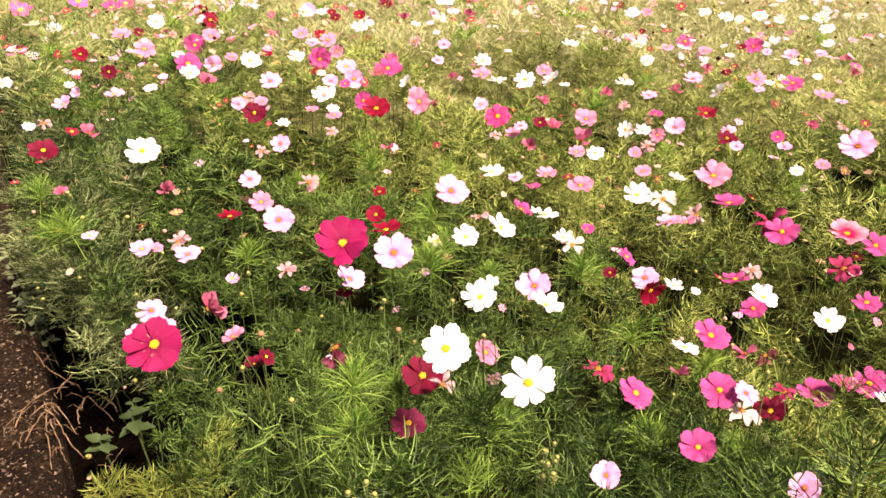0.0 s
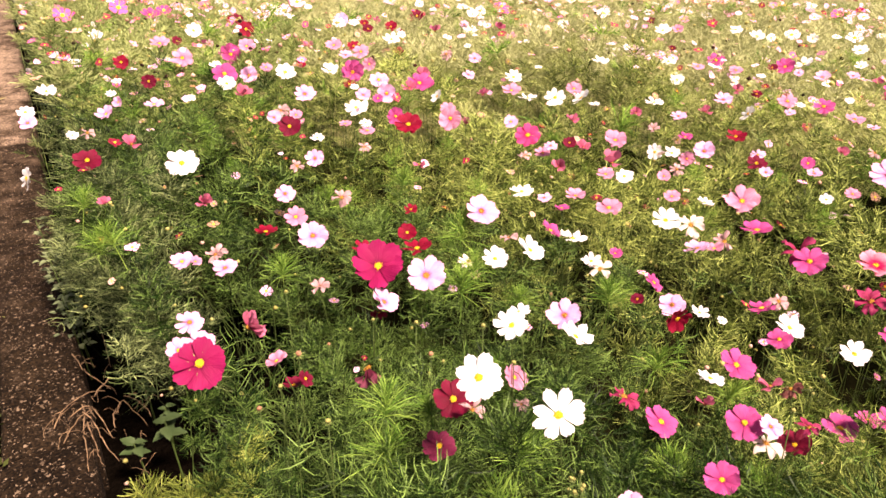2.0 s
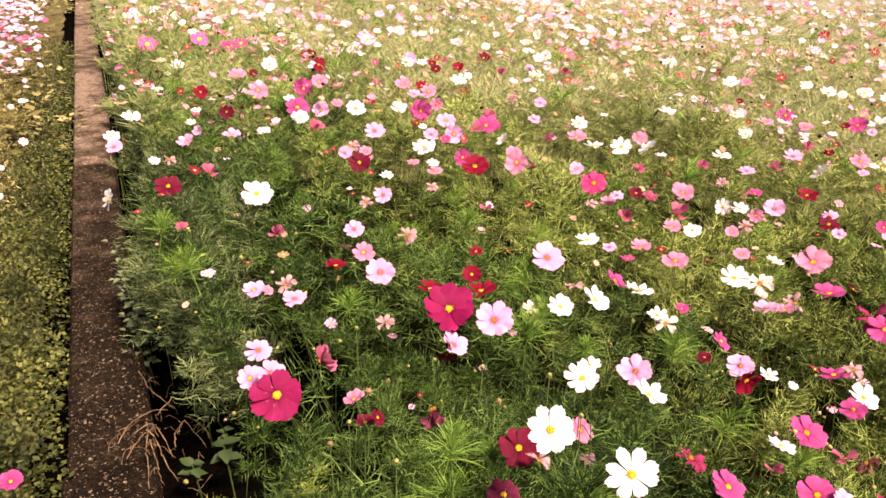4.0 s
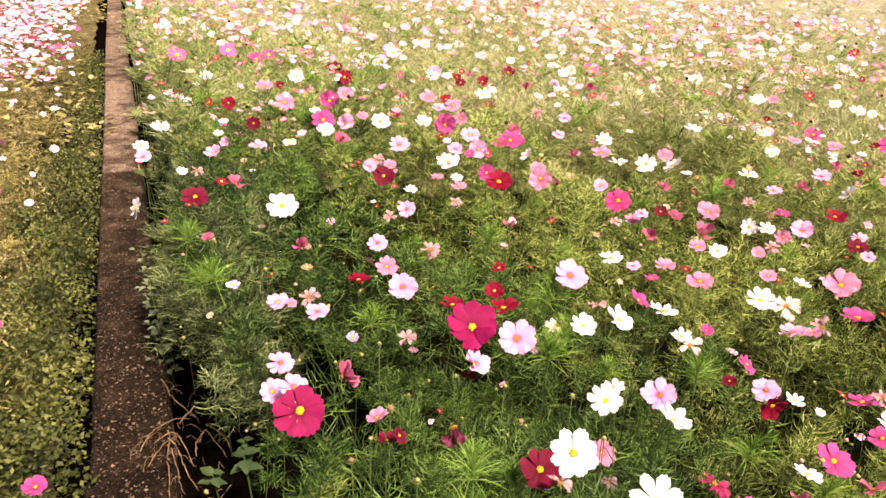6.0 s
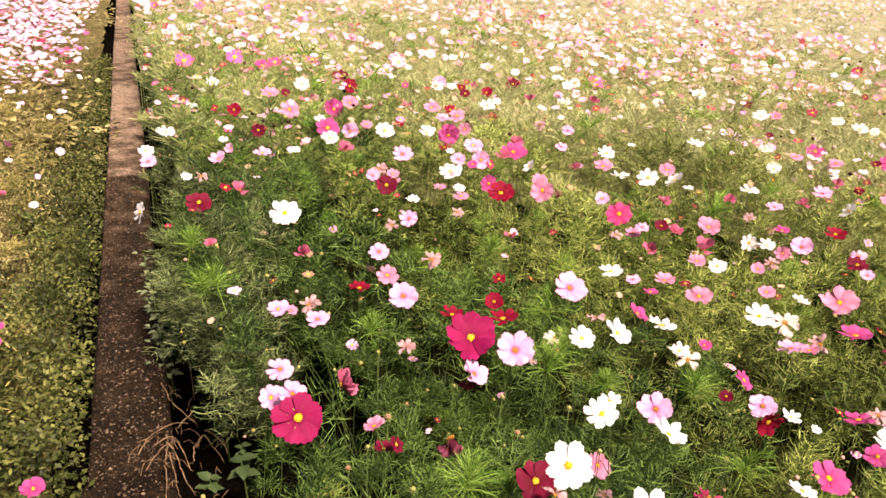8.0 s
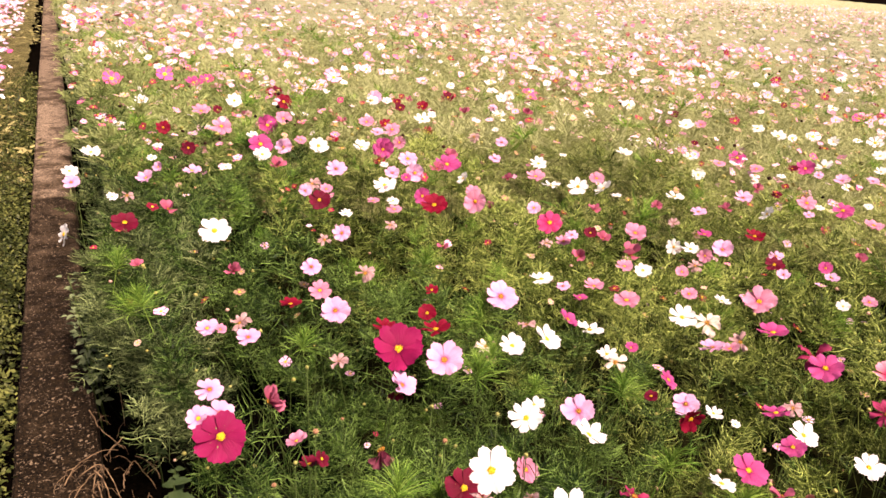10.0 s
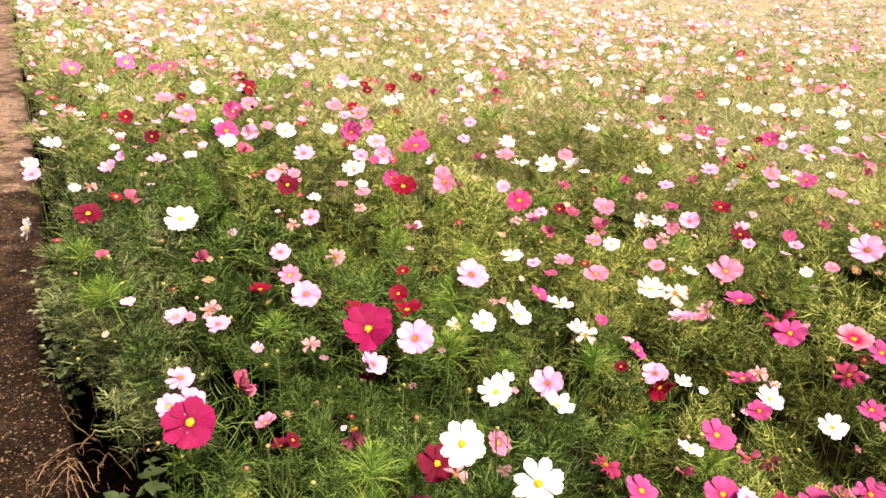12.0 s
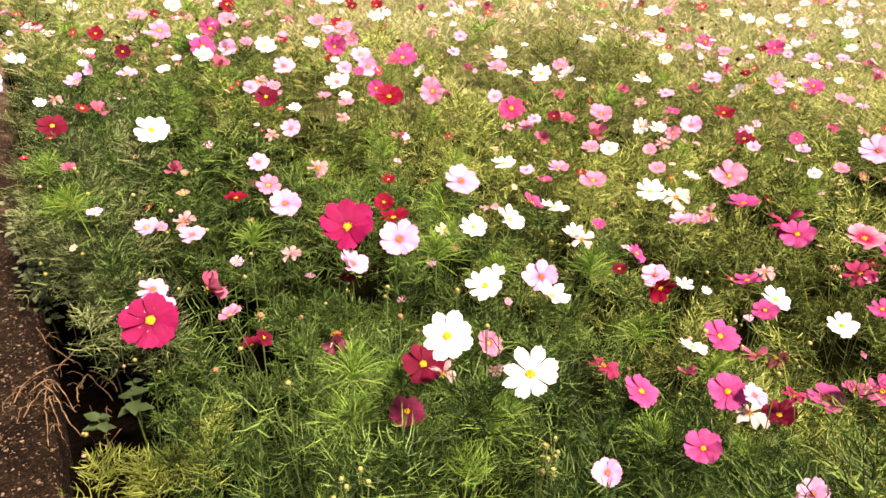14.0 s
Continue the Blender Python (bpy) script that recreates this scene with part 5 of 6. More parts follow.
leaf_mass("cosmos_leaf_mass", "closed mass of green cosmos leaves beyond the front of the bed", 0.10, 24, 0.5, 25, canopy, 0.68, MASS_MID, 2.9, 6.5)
leaf_mass("cosmos_leaf_mass", "closed mass of straw-green leaves far across the field, paled for haze", 0.015, 60, 0.5, 45, canopy, 0.72, MASS_FAR, 6.3, 99)
leaf_mass("low_bed_leaf_mass", "closed mass of low olive leaves in the neighbouring bed", -12, -0.34, -4.0, 45, lambda x, y: 0.06 + 0.09 * min(1.0, max(0.0, (y - 3) / 3)), 1.0, MASS_BED, 0.0, 99)
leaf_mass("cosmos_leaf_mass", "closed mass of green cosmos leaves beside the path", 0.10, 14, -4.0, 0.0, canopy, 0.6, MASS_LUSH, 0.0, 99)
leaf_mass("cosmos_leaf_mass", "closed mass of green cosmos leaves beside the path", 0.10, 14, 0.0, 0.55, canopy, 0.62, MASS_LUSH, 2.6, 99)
# Added sheet: the shade between the plants as a near-black surface.
leaf_mass("gap_shade_sheet", "near-black sheet under the leaves, standing in for shade between plants", 0.10, 5.0, 0.0, 5.2, canopy, 0.36, GAP_SHADE, 0.0, 3.2)

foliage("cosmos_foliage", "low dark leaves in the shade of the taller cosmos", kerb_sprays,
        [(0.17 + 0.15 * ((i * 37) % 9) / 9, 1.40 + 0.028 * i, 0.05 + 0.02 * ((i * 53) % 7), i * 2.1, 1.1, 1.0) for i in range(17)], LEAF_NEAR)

# bright tips where the shoots crowd together
marked = [(0.321, 1.022, 0.575, 1.25), (0.335, 1.05, 0.55, 1.0), (0.09, 1.715, 0.545, 1.1), (0.07, 1.74, 0.52, 1.0), (0.466, 0.928, 0.56, 1.15), (0.66, 0.86, 0.51, 1.05), (0.767, 0.994, 0.50, 1.0),
          (0.555, 1.231, 0.60, 1.15), (0.60, 1.26, 0.58, 1.0), (0.86, 1.21, 0.51, 1.1), (0.80, 1.02, 0.51, 1.1), (0.72, 1.50, 0.53, 1.2), (0.62, 1.86, 0.53, 1.2), (0.74, 1.80, 0.51, 1.1), (0.07, 2.0, 0.51, 1.0), (0.36, 1.55, 0.49, 1.0), (0.87, 0.93, 0.50, 1.0)]
foliage("cosmos_shoot_tips", "bright yellow-green feathery shoot tips among the foliage", near_shoots, shoot_places(4, 60, 0.3, 2.4, 2.4, 0.95), LEAF_TIP, 0.25)
foliage("cosmos_shoot_tips", "star-like tufts of young bright green threads", star_tips,
        [(x, y, under(x, y, z + 0.02), i * 1.3, s, s) for i, (x, y, z, s) in enumerate(marked)] + shoot_places(24, 26, 0.3, 2.2, 2.2, 0.8), LEAF_TIP, 0.25)
foliage("cosmos_shoot_tips", "yellowing feathery shoots low beside the kerb", near_shoots,
        [(0.045 + 0.05 * k + 0.01 * math.sin(k * 9), 1.275 + 0.03 * math.sin(k * 5), 0.33 + 0.02 * math.sin(k * 3), k * 1.1, 1.15, 0.9) for k in range(4)] + [(0.02, 1.22, 0.28, 0.4, 1.0, 0.8), (0.10, 1.22, 0.33, 2.0, 1.1, 0.9), (0.17, 1.20, 0.36, 3.0, 1.0, 0.9)], LEAF_GOLD, 0.4)
foliage("cosmos_shoot_tips", "yellow-green shoot tips further into the bed", mid_shoots, shoot_places(5, 330, 2.2, 6.3, 6.3, 1.15), LEAF_TIP)


bush = random.Random(41)
bush_spires = [spire(141 + i, 0.0012, 5, 1, 8, 0.062, (0.035, 0.075)) for i in range(5)]
tops, lows, along = [], [], []
for i in range(17):
    inward = 0.055 * min(1.0, max(0.0, (i - 3) / 4.0))
    for j in range(6):
        y, x = 1.70 + 0.042 * i + bush.uniform(-0.015, 0.015), 0.085 - inward + 0.05 * j + bush.uniform(-0.02, 0.02)
        if j >= 2 and i < 6:
            continue
        tops.append((x, y, 0.40 + 0.13 * min(1.0, j / 2.0) + bush.uniform(-0.04, 0.035) - 0.05 * (i < 2), bush.uniform(-0.6, 0.6), bush.uniform(0.85, 1.15), 1.0))
    for j in range(3):
        lows.append((0.085 - inward + 0.05 * j + bush.uniform(-0.015, 0.02), 1.80 + 0.035 * i + bush.uniform(-0.01, 0.01), 0.33 + 0.05 * j + bush.uniform(-0.05, 0.05), bush.uniform(-0.5, 0.5), 1.0, 0.85))
for i in range(20):
    lows.append((0.12 + 0.11 * ((i * 7) % 10) / 10, 1.70 + 0.17 * ((i * 3) % 10) / 10, bush.uniform(0.20, 0.34), bush.uniform(-0.5, 0.5), 1.0, 0.85))
for i in range(60):
    along.append((0.04 + 0.09 * ((i * 37) % 11) / 11, 2.40 + 0.055 * i, 0.30 + 0.15 * ((i * 37) % 11) / 11 + 0.012 * ((i * 53) % 9), bush.uniform(-0.5, 0.5), 1.0, 0.9))
foliage("cosmos_foliage", "fine green cosmos shoots overhanging the gap beside the kerb", bush_spires, [p for k, p in enumerate(tops) if k % 2], LEAF_NEAR, 0.3, 0.09)
foliage("cosmos_foliage", "fine grey-green cosmos shoots overhanging the gap beside the kerb", bush_spires, [p for k, p in enumerate(tops) if k % 2 == 0], LEAF_GREY, 0.3, 0.09)
foliage("cosmos_foliage", "greyish drying feathery leaves hanging beside the kerb", bush_spires, lows, LEAF_GREY, 0.3, 0.09)
foliage("cosmos_foliage", "feathery cosmos leaves standing along the kerb", next_spires, along, LEAF_GREY, 0.3)
foliage("cosmos_foliage", "pale green cosmos leaves leaning against the kerb further on", mid_shoots,
        [(0.0 + 0.16 * ((i * 37) % 11) / 11, 3.6 + 0.11 * i, 0.14 + 0.03 * ((i * 53) % 9), i * 2.1, 1.3, 1.3) for i in range(90)], LEAF_LUSH)


# ---- flowers too many to count ----
def simple_head(seed, rows=1):
    """A small open flower, a unit in radius: toothed petals round a heart."""
    r = np.random.RandomState(seed)
    v, f = [(0, 0, 0)], []
    for k in range(8):
        a = 2 * math.pi * k / 8 + r.uniform(-0.08, 0.08)
        l, z = r.uniform(0.85, 1.05), r.uniform(0.0, 0.28)
        n = len(v)
        for da, rad, dz in ((-0.30, 0.6, 0.5), (-0.33, 0.92, 0.9), (0.0, 1.0, 1.0), (0.33, 0.92, 0.9), (0.30, 0.6, 0.5)):
            v.append((l * rad * math.cos(a + da), l * rad * math.sin(a + da), z * dz * (1 if abs(da) < 0.1 else 0.8)))
        f += [(0, n, n + 4), (n, n + 1, n + 2), (n, n + 2, n + 4), (n + 2, n + 3, n + 4)]
    return np.array(v, dtype=np.float32), np.array(f, dtype=np.int32)


def simple_heart():
    v = [(0, 0, 0.26)] + [(0.24 * math.cos(k * 1.0472), 0.24 * math.sin(k * 1.0472), 0.08) for k in range(6)]
    f = [(0, 1 + k, 1 + (k + 1) % 6) for k in range(6)]
    return np.array(v, dtype=np.float32), np.array(f, dtype=np.int32)


def turned(v, n, spin, size, at):
    q = Vector(n).to_track_quat("Z", "Y").to_matrix() @ Matrix.Rotation(spin, 3, "Z")
    return v @ (np.array(q, dtype=np.float32).T * size) + np.array(at, dtype=np.float32)


def small_head(seed):
    """A flower seen only from far off: blunt petals as one fan each."""
    r = np.random.RandomState(seed)
    v, f = [(0, 0, 0)], []
    for k in range(8):
        a, l, z = 2 * math.pi * k / 8 + r.uniform(-0.1, 0.1), r.uniform(0.85, 1.05), r.uniform(0.0, 0.3)
        n = len(v)
        v += [(l * math.cos(a - 0.3), l * math.sin(a - 0.3), z), (l * math.cos(a + 0.3), l * math.sin(a + 0.3), z)]
        f.append((0, n, n + 1))
    return np.array(v, dtype=np.float32), np.array(f, dtype=np.int32)


def small_bud():
    v = [(0, 0, 1.0), (0, 0, -0.8)] + [(math.cos(k * 1.0472), math.sin(k * 1.0472), 0) for k in range(6)]
    f = [(0, 2 + k, 2 + (k + 1) % 6) for k in range(6)] + [(1, 2 + (k + 1) % 6, 2 + k) for k in range(6)]
    return np.array(v, dtype=np.float32), np.array(f, dtype=np.int32)


HEADS = [simple_head(s) for s in range(6)]
FAR_HEADS = [small_head(s) for s in range(6)]
BUD_HEADS = [small_bud()]
HEART = simple_heart()


def drift(places, label, shares, seed, heads=HEADS):
    """Joined flower heads of each tint at many places, and their hearts."""
    r = random.Random(seed)
    hv, hf, hn = [], [], 0
    bins = {c: [[], [], 0] for c in shares}
    for x, y, z, size in places:
        c = r.choices(list(shares), list(shares.values()))[0]
        tilt, face = abs(r.gauss(0.42 if heads is HEADS else 0.25, 0.35)), r.uniform(0, 6.28) if r.random() < 0.4 else r.gauss(-1.75, 0.7)
        n = (math.sin(tilt) * math.cos(face), math.sin(tilt) * math.sin(face), math.cos(tilt))
        v, f = heads[r.randrange(len(heads))]
        spin = r.uniform(0, 6.28)
        b = bins[c]
        b[0].append(turned(v, n, spin, size, (x, y, z)))
        b[1].append(f + b[2])
        b[2] += len(v)
        if heads is not HEADS:
            continue
        hv.append(turned(HEART[0], n, spin, size, (x, y, z)))
        hf.append(HEART[1] + hn)
        hn += len(HEART[0])
    for c, (v, f, _) in bins.items():
        if v:
            tagged(new("cosmos_blossoms", triangles("cosmos_blossoms", np.concatenate(v), np.concatenate(f), DRIFT[c])), label % c, "flowers", kind="stuff")
    if hv:
        tagged(new("cosmos_flower_hearts", triangles("cosmos_flower_hearts", np.concatenate(hv), np.concatenate(hf), DISC)), "yellow hearts of the many small cosmos flowers", "flowers", kind="stuff")


def drift_material(name, a, b_):
    m, tree, b = material(name, 0.6)
    rnd = tree.nodes.new("ShaderNodeNewGeometry").outputs["Random Per Island"]
    leafy(tree, b, ramp(tree, rnd, [(0.0, a), (1.0, b_)]), 0.35)
    return m


DRIFT = {
    "white": drift_material("far_white", (0.66, 0.60, 0.67), (0.72, 0.70, 0.74)),
    "pale pink": drift_material("far_pale_pink", (0.66, 0.33, 0.52), (0.74, 0.52, 0.68)),
    "pink": drift_material("far_pink", (0.67, 0.21, 0.38), (0.77, 0.40, 0.58)),
    "magenta": drift_material("far_magenta", (0.55, 0.04, 0.18), (0.70, 0.12, 0.32)),
    "wine-red": drift_material("far_wine_red", (0.17, 0.006, 0.025), (0.32, 0.02, 0.07)),
    "withered": drift_material("far_withered", (0.30, 0.16, 0.09), (0.55, 0.36, 0.30)),
    "dark brown": drift_material("far_seed_heads", (0.012, 0.006, 0.004), (0.05, 0.02, 0.012)),
    "budding yellow": drift_material("far_buds", (0.22, 0.21, 0.055), (0.40, 0.37, 0.13)),
}


def strewn(seed, count, lo, hi, widest, size, height, clump):
    r = random.Random(seed)
    out = []
    while len(out) < count:
        d, way = math.sqrt(r.uniform(lo * lo, hi * hi)), radians(r.uniform(-1, widest))
        x, y = d * math.sin(way), 0.4 + d * math.cos(way)
        if x < 0.02 or noise.noise((x * clump, y * clump, 5)) < r.uniform(-0.7, 0.25):
            continue
        out.append((x, y, canopy(x, y) + r.uniform(-0.02, 0.09) + height, size * r.uniform(0.6, 1.2)))
    return out


MIX = {"white": 0.16, "pale pink": 0.27, "pink": 0.27, "magenta": 0.09, "wine-red": 0.09, "withered": 0.12}
drift(strewn(4, 780, 2.5, 4.6, 72, 0.0165, 0.015, 1.1), "scattered small %s cosmos flowers among the taller ones", {"white": 0.14, "pale pink": 0.24, "pink": 0.24, "magenta": 0.08, "withered": 0.16, "wine-red": 0.14}, 7)
drift(strewn(12, 190, 1.25, 2.7, 72, 0.0125, -0.02, 1.6), "small %s cosmos flowers past their bloom among the foliage", {"wine-red": 0.3, "withered": 0.35, "pink": 0.2, "pale pink": 0.15}, 15)
drift(strewn(5, 2150, 4.2, 8.0, 72, 0.027, 0.02, 0.8), "many small %s cosmos flowers over the middle of the field", MIX, 8)
drift(strewn(6, 11500, 7.5, 32.0, 77, 0.029, 0.02, 0.5), "distant small %s cosmos flowers across the field", {"white": 0.14, "pale pink": 0.37, "pink": 0.32, "magenta": 0.07, "wine-red": 0.04, "withered": 0.06}, 9, FAR_HEADS)
drift(strewn(7, 260, 0.9, 2.6, 72, 0.0045, -0.03, 2.0), "tiny %s seed heads and buds among the foliage", {"budding yellow": 0.7, "withered": 0.3}, 10, BUD_HEADS)
drift(strewn(8, 2600, 2.4, 9.0, 72, 0.009, 0.0, 0.9), "countless %s seed heads and buds over the field", {"budding yellow": 0.5, "withered": 0.3, "dark brown": 0.2}, 11, BUD_HEADS)


def distant_heads():
    """The single flowers beyond the nearer part of the bed, joined by tint."""
    bins = {}
    for i, (x, y, z, size, tint, tilt, facing) in enumerate(DISTANT):
        t, a = radians(tilt), radians(facing)
        n = (math.sin(t) * math.cos(a), math.sin(t) * math.sin(a), math.cos(t))
        for key, (v, f) in ((tint, HEADS[i % 6]), ("heart", HEART))[:2 if math.hypot(x, y) < 5 else 1]:
            b = bins.setdefault(key, [[], [], 0])
            b[0].append(turned(v, n, i * 1.7, size, (x, y, z)))
            b[1].append(f + b[2])
            b[2] += len(v)
    for key, (v, f, _) in bins.items():
        mat, label = (DISC, "yellow hearts of the further cosmos flowers") if key == "heart" else (PETALS_FAR[key], "further %s cosmos flowers standing above the foliage" % key)
        tagged(new("cosmos_blossoms", triangles("cosmos_blossoms", np.concatenate(v), np.concatenate(f), mat)), label, "flowers", kind="stuff")


PETALS_FAR = {"white": DRIFT["white"], "pale": DRIFT["pale pink"], "pink": DRIFT["pink"], "magenta": DRIFT["magenta"], "crimson": DRIFT["magenta"], "red": DRIFT["wine-red"],
              "dark": DRIFT["wine-red"], "rose": DRIFT["magenta"], "salmon": DRIFT["pink"], "faded": DRIFT["withered"], "bicolour": DRIFT["wine-red"]}
distant_heads()


def aside(seed, count, size, low, high):
    """Flowers of the same bed to both sides of and behind the standpoint."""
    r = random.Random(seed)
    out = []
    while len(out) < count:
        x, y = r.uniform(0.1, 9), r.uniform(-4, 3.5)
        if math.degrees(math.atan2(x, y - 0.4)) > 76:
            out.append((x, y, canopy(x, y) + r.uniform(low, high), size * r.uniform(0.7, 1.2)))
    return out


drift(aside(31, 500, 0.027, -0.01, 0.08), "%s cosmos flowers in the bed beside the path", MIX, 14)


# ---- the low bed on the other side of the kerb ----
def leafy_sprig(seed, leaves, reach, high, size, wide=0.3):
    r = np.random.RandomState(seed)
    v, f = [], []
    for _ in range(leaves):
        a, d = r.uniform(0, 6.28), reach * math.sqrt(r.uniform(0, 1))
        at = np.array([d * math.cos(a), d * math.sin(a), high * r.uniform(0.25, 1.0)])
        g, e = r.uniform(0, 6.28), r.uniform(-0.7, 0.9)
        way = np.array([math.cos(g) * math.cos(e), math.sin(g) * math.cos(e), math.sin(e)])
        side = unit(np.cross(way, [0, 0, 1]) + r.normal(size=3) * 0.3)
        s = size * r.uniform(0.6, 1.3)
        n = len(v)
        v += [at, at + way * s * 0.45 + side * s * wide, at + way * s, at + way * s * 0.45 - side * s * wide]
        f += [(n, n + 1, n + 2), (n, n + 2, n + 3)]
    return np.array(v, dtype=np.float32), np.array(f, dtype=np.int32)


def low_bed():
    r = random.Random(21)
    near, far = [], []
    while len(near) < 500:
        x, y = r.uniform(-1.5, -0.33 - 0.12 * r.random()), 0.8 + 6.2 * r.random() ** 0.8
        near.append((x, y, 0.0, r.uniform(0, 6.28), r.uniform(0.8, 1.2), (1 + 0.9 * noise.noise((x * 4, y * 4, 1)) + 0.5 * noise.noise((x * 1.5, y * 1.5, 4)) + r.uniform(-0.25, 0.25))))
    edge = [(-0.235 - 0.27 * r.random() ** 1.4, 0.85 + 0.0115 * i, 0.0, r.uniform(0, 6.28), r.uniform(0.55, 0.85), r.uniform(0.55, 0.98)) for i in range(540)]
    foliage("low_bed_foliage", "dark green leafy plants edging the neighbouring bed, crevice shade in their colour", [leafy_sprig(s, 100, 0.10, 0.2, 0.021) for s in range(21, 25)], edge, LEAF_EDGE)
    while len(far) < 560:
        x, y = r.uniform(-7, -0.3), 4.2 + 18 * r.random() ** 1.3
        far.append((x, y, 0.0, r.uniform(0, 6.28), r.uniform(1.6, 2.4), 1.1 + r.uniform(-0.2, 0.3)))
    foliage("low_bed_foliage", "low olive-green small-leaved plants filling the neighbouring bed", [leafy_sprig(s, 190, 0.10, 0.19, 0.019, 0.13) for s in range(5)], [p for p in near if p[1] < 2.2 + 0.6 * noise.noise((p[0] * 2, p[1] * 2, 3))], LEAF_BED)
    foliage("low_bed_foliage", "low paler olive small-leaved plants of the neighbouring bed", [leafy_sprig(s, 190, 0.10, 0.19, 0.019, 0.13) for s in range(5)], [p for p in near if p[1] > 2.2 + 0.6 * noise.noise((p[0] * 2, p[1] * 2, 3))], LEAF_BED_PALE)
    plumes = [(r.uniform(-1.3, -0.38), 0.9 + 4.5 * r.random(), 0.16 + r.uniform(-0.03, 0.05), r.uniform(0, 6.28), r.uniform(0.7, 1.25), 0.7) for _ in range(220)]
    foliage("low_bed_foliage", "short feathery cosmos seedlings among the low plants", mid_shoots, plumes, LEAF_BED, 0.3)
    foliage("low_bed_foliage", "distant olive-green plants of the neighbouring bed", [leafy_sprig(s, 70, 0.15, 0.17, 0.03) for s in range(9, 13)], far, LEAF_BED_PALE)
    outer = [(r.uniform(-5.5, -1.2), r.uniform(-3.8, 5.0), 0.0, r.uniform(0, 6.28), r.uniform(1.8, 2.6), r.uniform(0.8, 1.3)) for _ in range(330)] + [(r.uniform(-1.3, -0.4), r.uniform(-3.8, 0.9), 0.0, r.uniform(0, 6.28), 1.6, r.uniform(0.8, 1.2)) for _ in range(110)]
    foliage("low_bed_foliage", "olive small-leaved plants away from the kerb", [leafy_sprig(s, 90, 0.14, 0.18, 0.03) for s in range(31, 35)], outer, LEAF_BED)
    heads = []
    while len(heads) < 12500:
        x, y = r.uniform(-4.5, -0.35), 3.6 + 15 * r.random() ** 1.5
        if x < -0.3 - 0.25 * r.random() and r.random() < (y - 4.6) / 3.2:
            heads.append((x, y, 0.24 + r.uniform(-0.03, 0.06), 0.024 * r.uniform(0.6, 1.25)))
    drift(heads, "%s cosmos flowers crowding the neighbouring bed", {"white": 0.30, "pale pink": 0.42, "pink": 0.20, "magenta": 0.06, "wine-red": 0.02}, 12, FAR_HEADS)
    few = [(r.uniform(-1.3, -0.35), 2.0 + 4.5 * math.sqrt(r.random()), 0.24, 0.02 * r.uniform(0.6, 1.2)) for _ in range(75)]
    drift(few, "scattered %s cosmos flowers in the neighbouring bed", {"white": 0.6, "pale pink": 0.3, "pink": 0.1}, 13)


low_bed()


# ---- buds ----
def bud_mesh(mat):
    bm = bmesh.new()
    bmesh.ops.create_uvsphere(bm, u_segments=8, v_segments=6, radius=1.0)
    for v in bm.verts:
        swell = 1 + 0.06 * math.cos(8 * math.atan2(v.co.y, v.co.x))
        v.co.x, v.co.y, v.co.z = v.co.x * swell, v.co.y * swell, v.co.z * 0.85 + (0.25 if v.co.z > 0.9 else 0)
    me = bpy.data.meshes.new("bud")
    bm.to_mesh(me)
    bm.free()
    me.materials.append(mat)
    return me


BUD_MESH, BUD_RED = bud_mesh(BUD), bud_mesh(BUD_PINK)


def bud(x, y, z, size, red=False):
    r = planted
    base = tagged(new("cosmos_bud"), "unopened reddish cosmos bud on a thin stem" if red else "unopened yellow-green cosmos bud on a thin stem", "flower bud", "cosmos buds in the bed")
    base.location = (x + r.uniform(-0.03, 0.03), y + r.uniform(-0.03, 0.03), 0)
    head = Vector((x, y, z)) - base.location
    pts = [head * u + Vector((0.012 * math.sin(3 * u), 0, 0)) * (1 - u) for u in (0, 0.25, 0.5, 0.75, 1)]
    v, f = tube(pts, [0.0009, 0.0009, 0.0008, 0.0007, 0.0007], 4)
    part("stem", mesh_of("stem", v, f, STEM, True), base)
    m = Matrix.Translation(head) @ Euler((r.uniform(-0.5, 0.5), r.uniform(-0.5, 0.5), 0)).to_matrix().to_4x4()
    part("bud", BUD_RED if red else BUD_MESH, base, m @ Matrix.Scale(size * 0.36, 4))
    part("calyx", CALYX_MESH, base, m @ Matrix.Translation((0, 0, -size * 0.2)) @ Matrix.Scale(size * 1.6, 4))


bud(0.180, 1.071, 0.601, 0.0083, True)
bud(0.254, 1.142, 0.609, 0.0104, True)
bud(0.398, 1.049, 0.619, 0.0092, True)
bud(0.244, 1.016, 0.598, 0.0087, False)
bud(0.221, 1.123, 0.582, 0.0081, False)
bud(0.490, 0.995, 0.609, 0.0081, False)
bud(0.513, 1.103, 0.595, 0.0081, False)
bud(0.439, 1.166, 0.586, 0.0084, False)
bud(0.288, 1.292, 0.613, 0.0075, False)
bud(0.168, 1.600, 0.453, 0.0075, False)
bud(0.199, 1.645, 0.469, 0.0063, False)
bud(0.479, 1.411, 0.436, 0.0081, False)
bud(0.897, 1.364, 0.459, 0.0087, False)
bud(0.856, 1.266, 0.451, 0.0087, False)
bud(0.842, 1.234, 0.467, 0.0072, False)
bud(0.825, 1.077, 0.444, 0.0084, False)
bud(0.742, 1.577, 0.441, 0.0078, False)
bud(0.434, 1.284, 0.443, 0.0069, False)
bud(0.512, 1.210, 0.462, 0.0075, False)
bud(0.891, 1.149, 0.467, 0.0075, False)
bud(0.968, 1.185, 0.433, 0.0087, False)
bud(1.153, 1.258, 0.439, 0.0072, False)
bud(1.111, 1.228, 0.445, 0.0069, False)
bud(1.269, 1.299, 0.468, 0.0078, False)
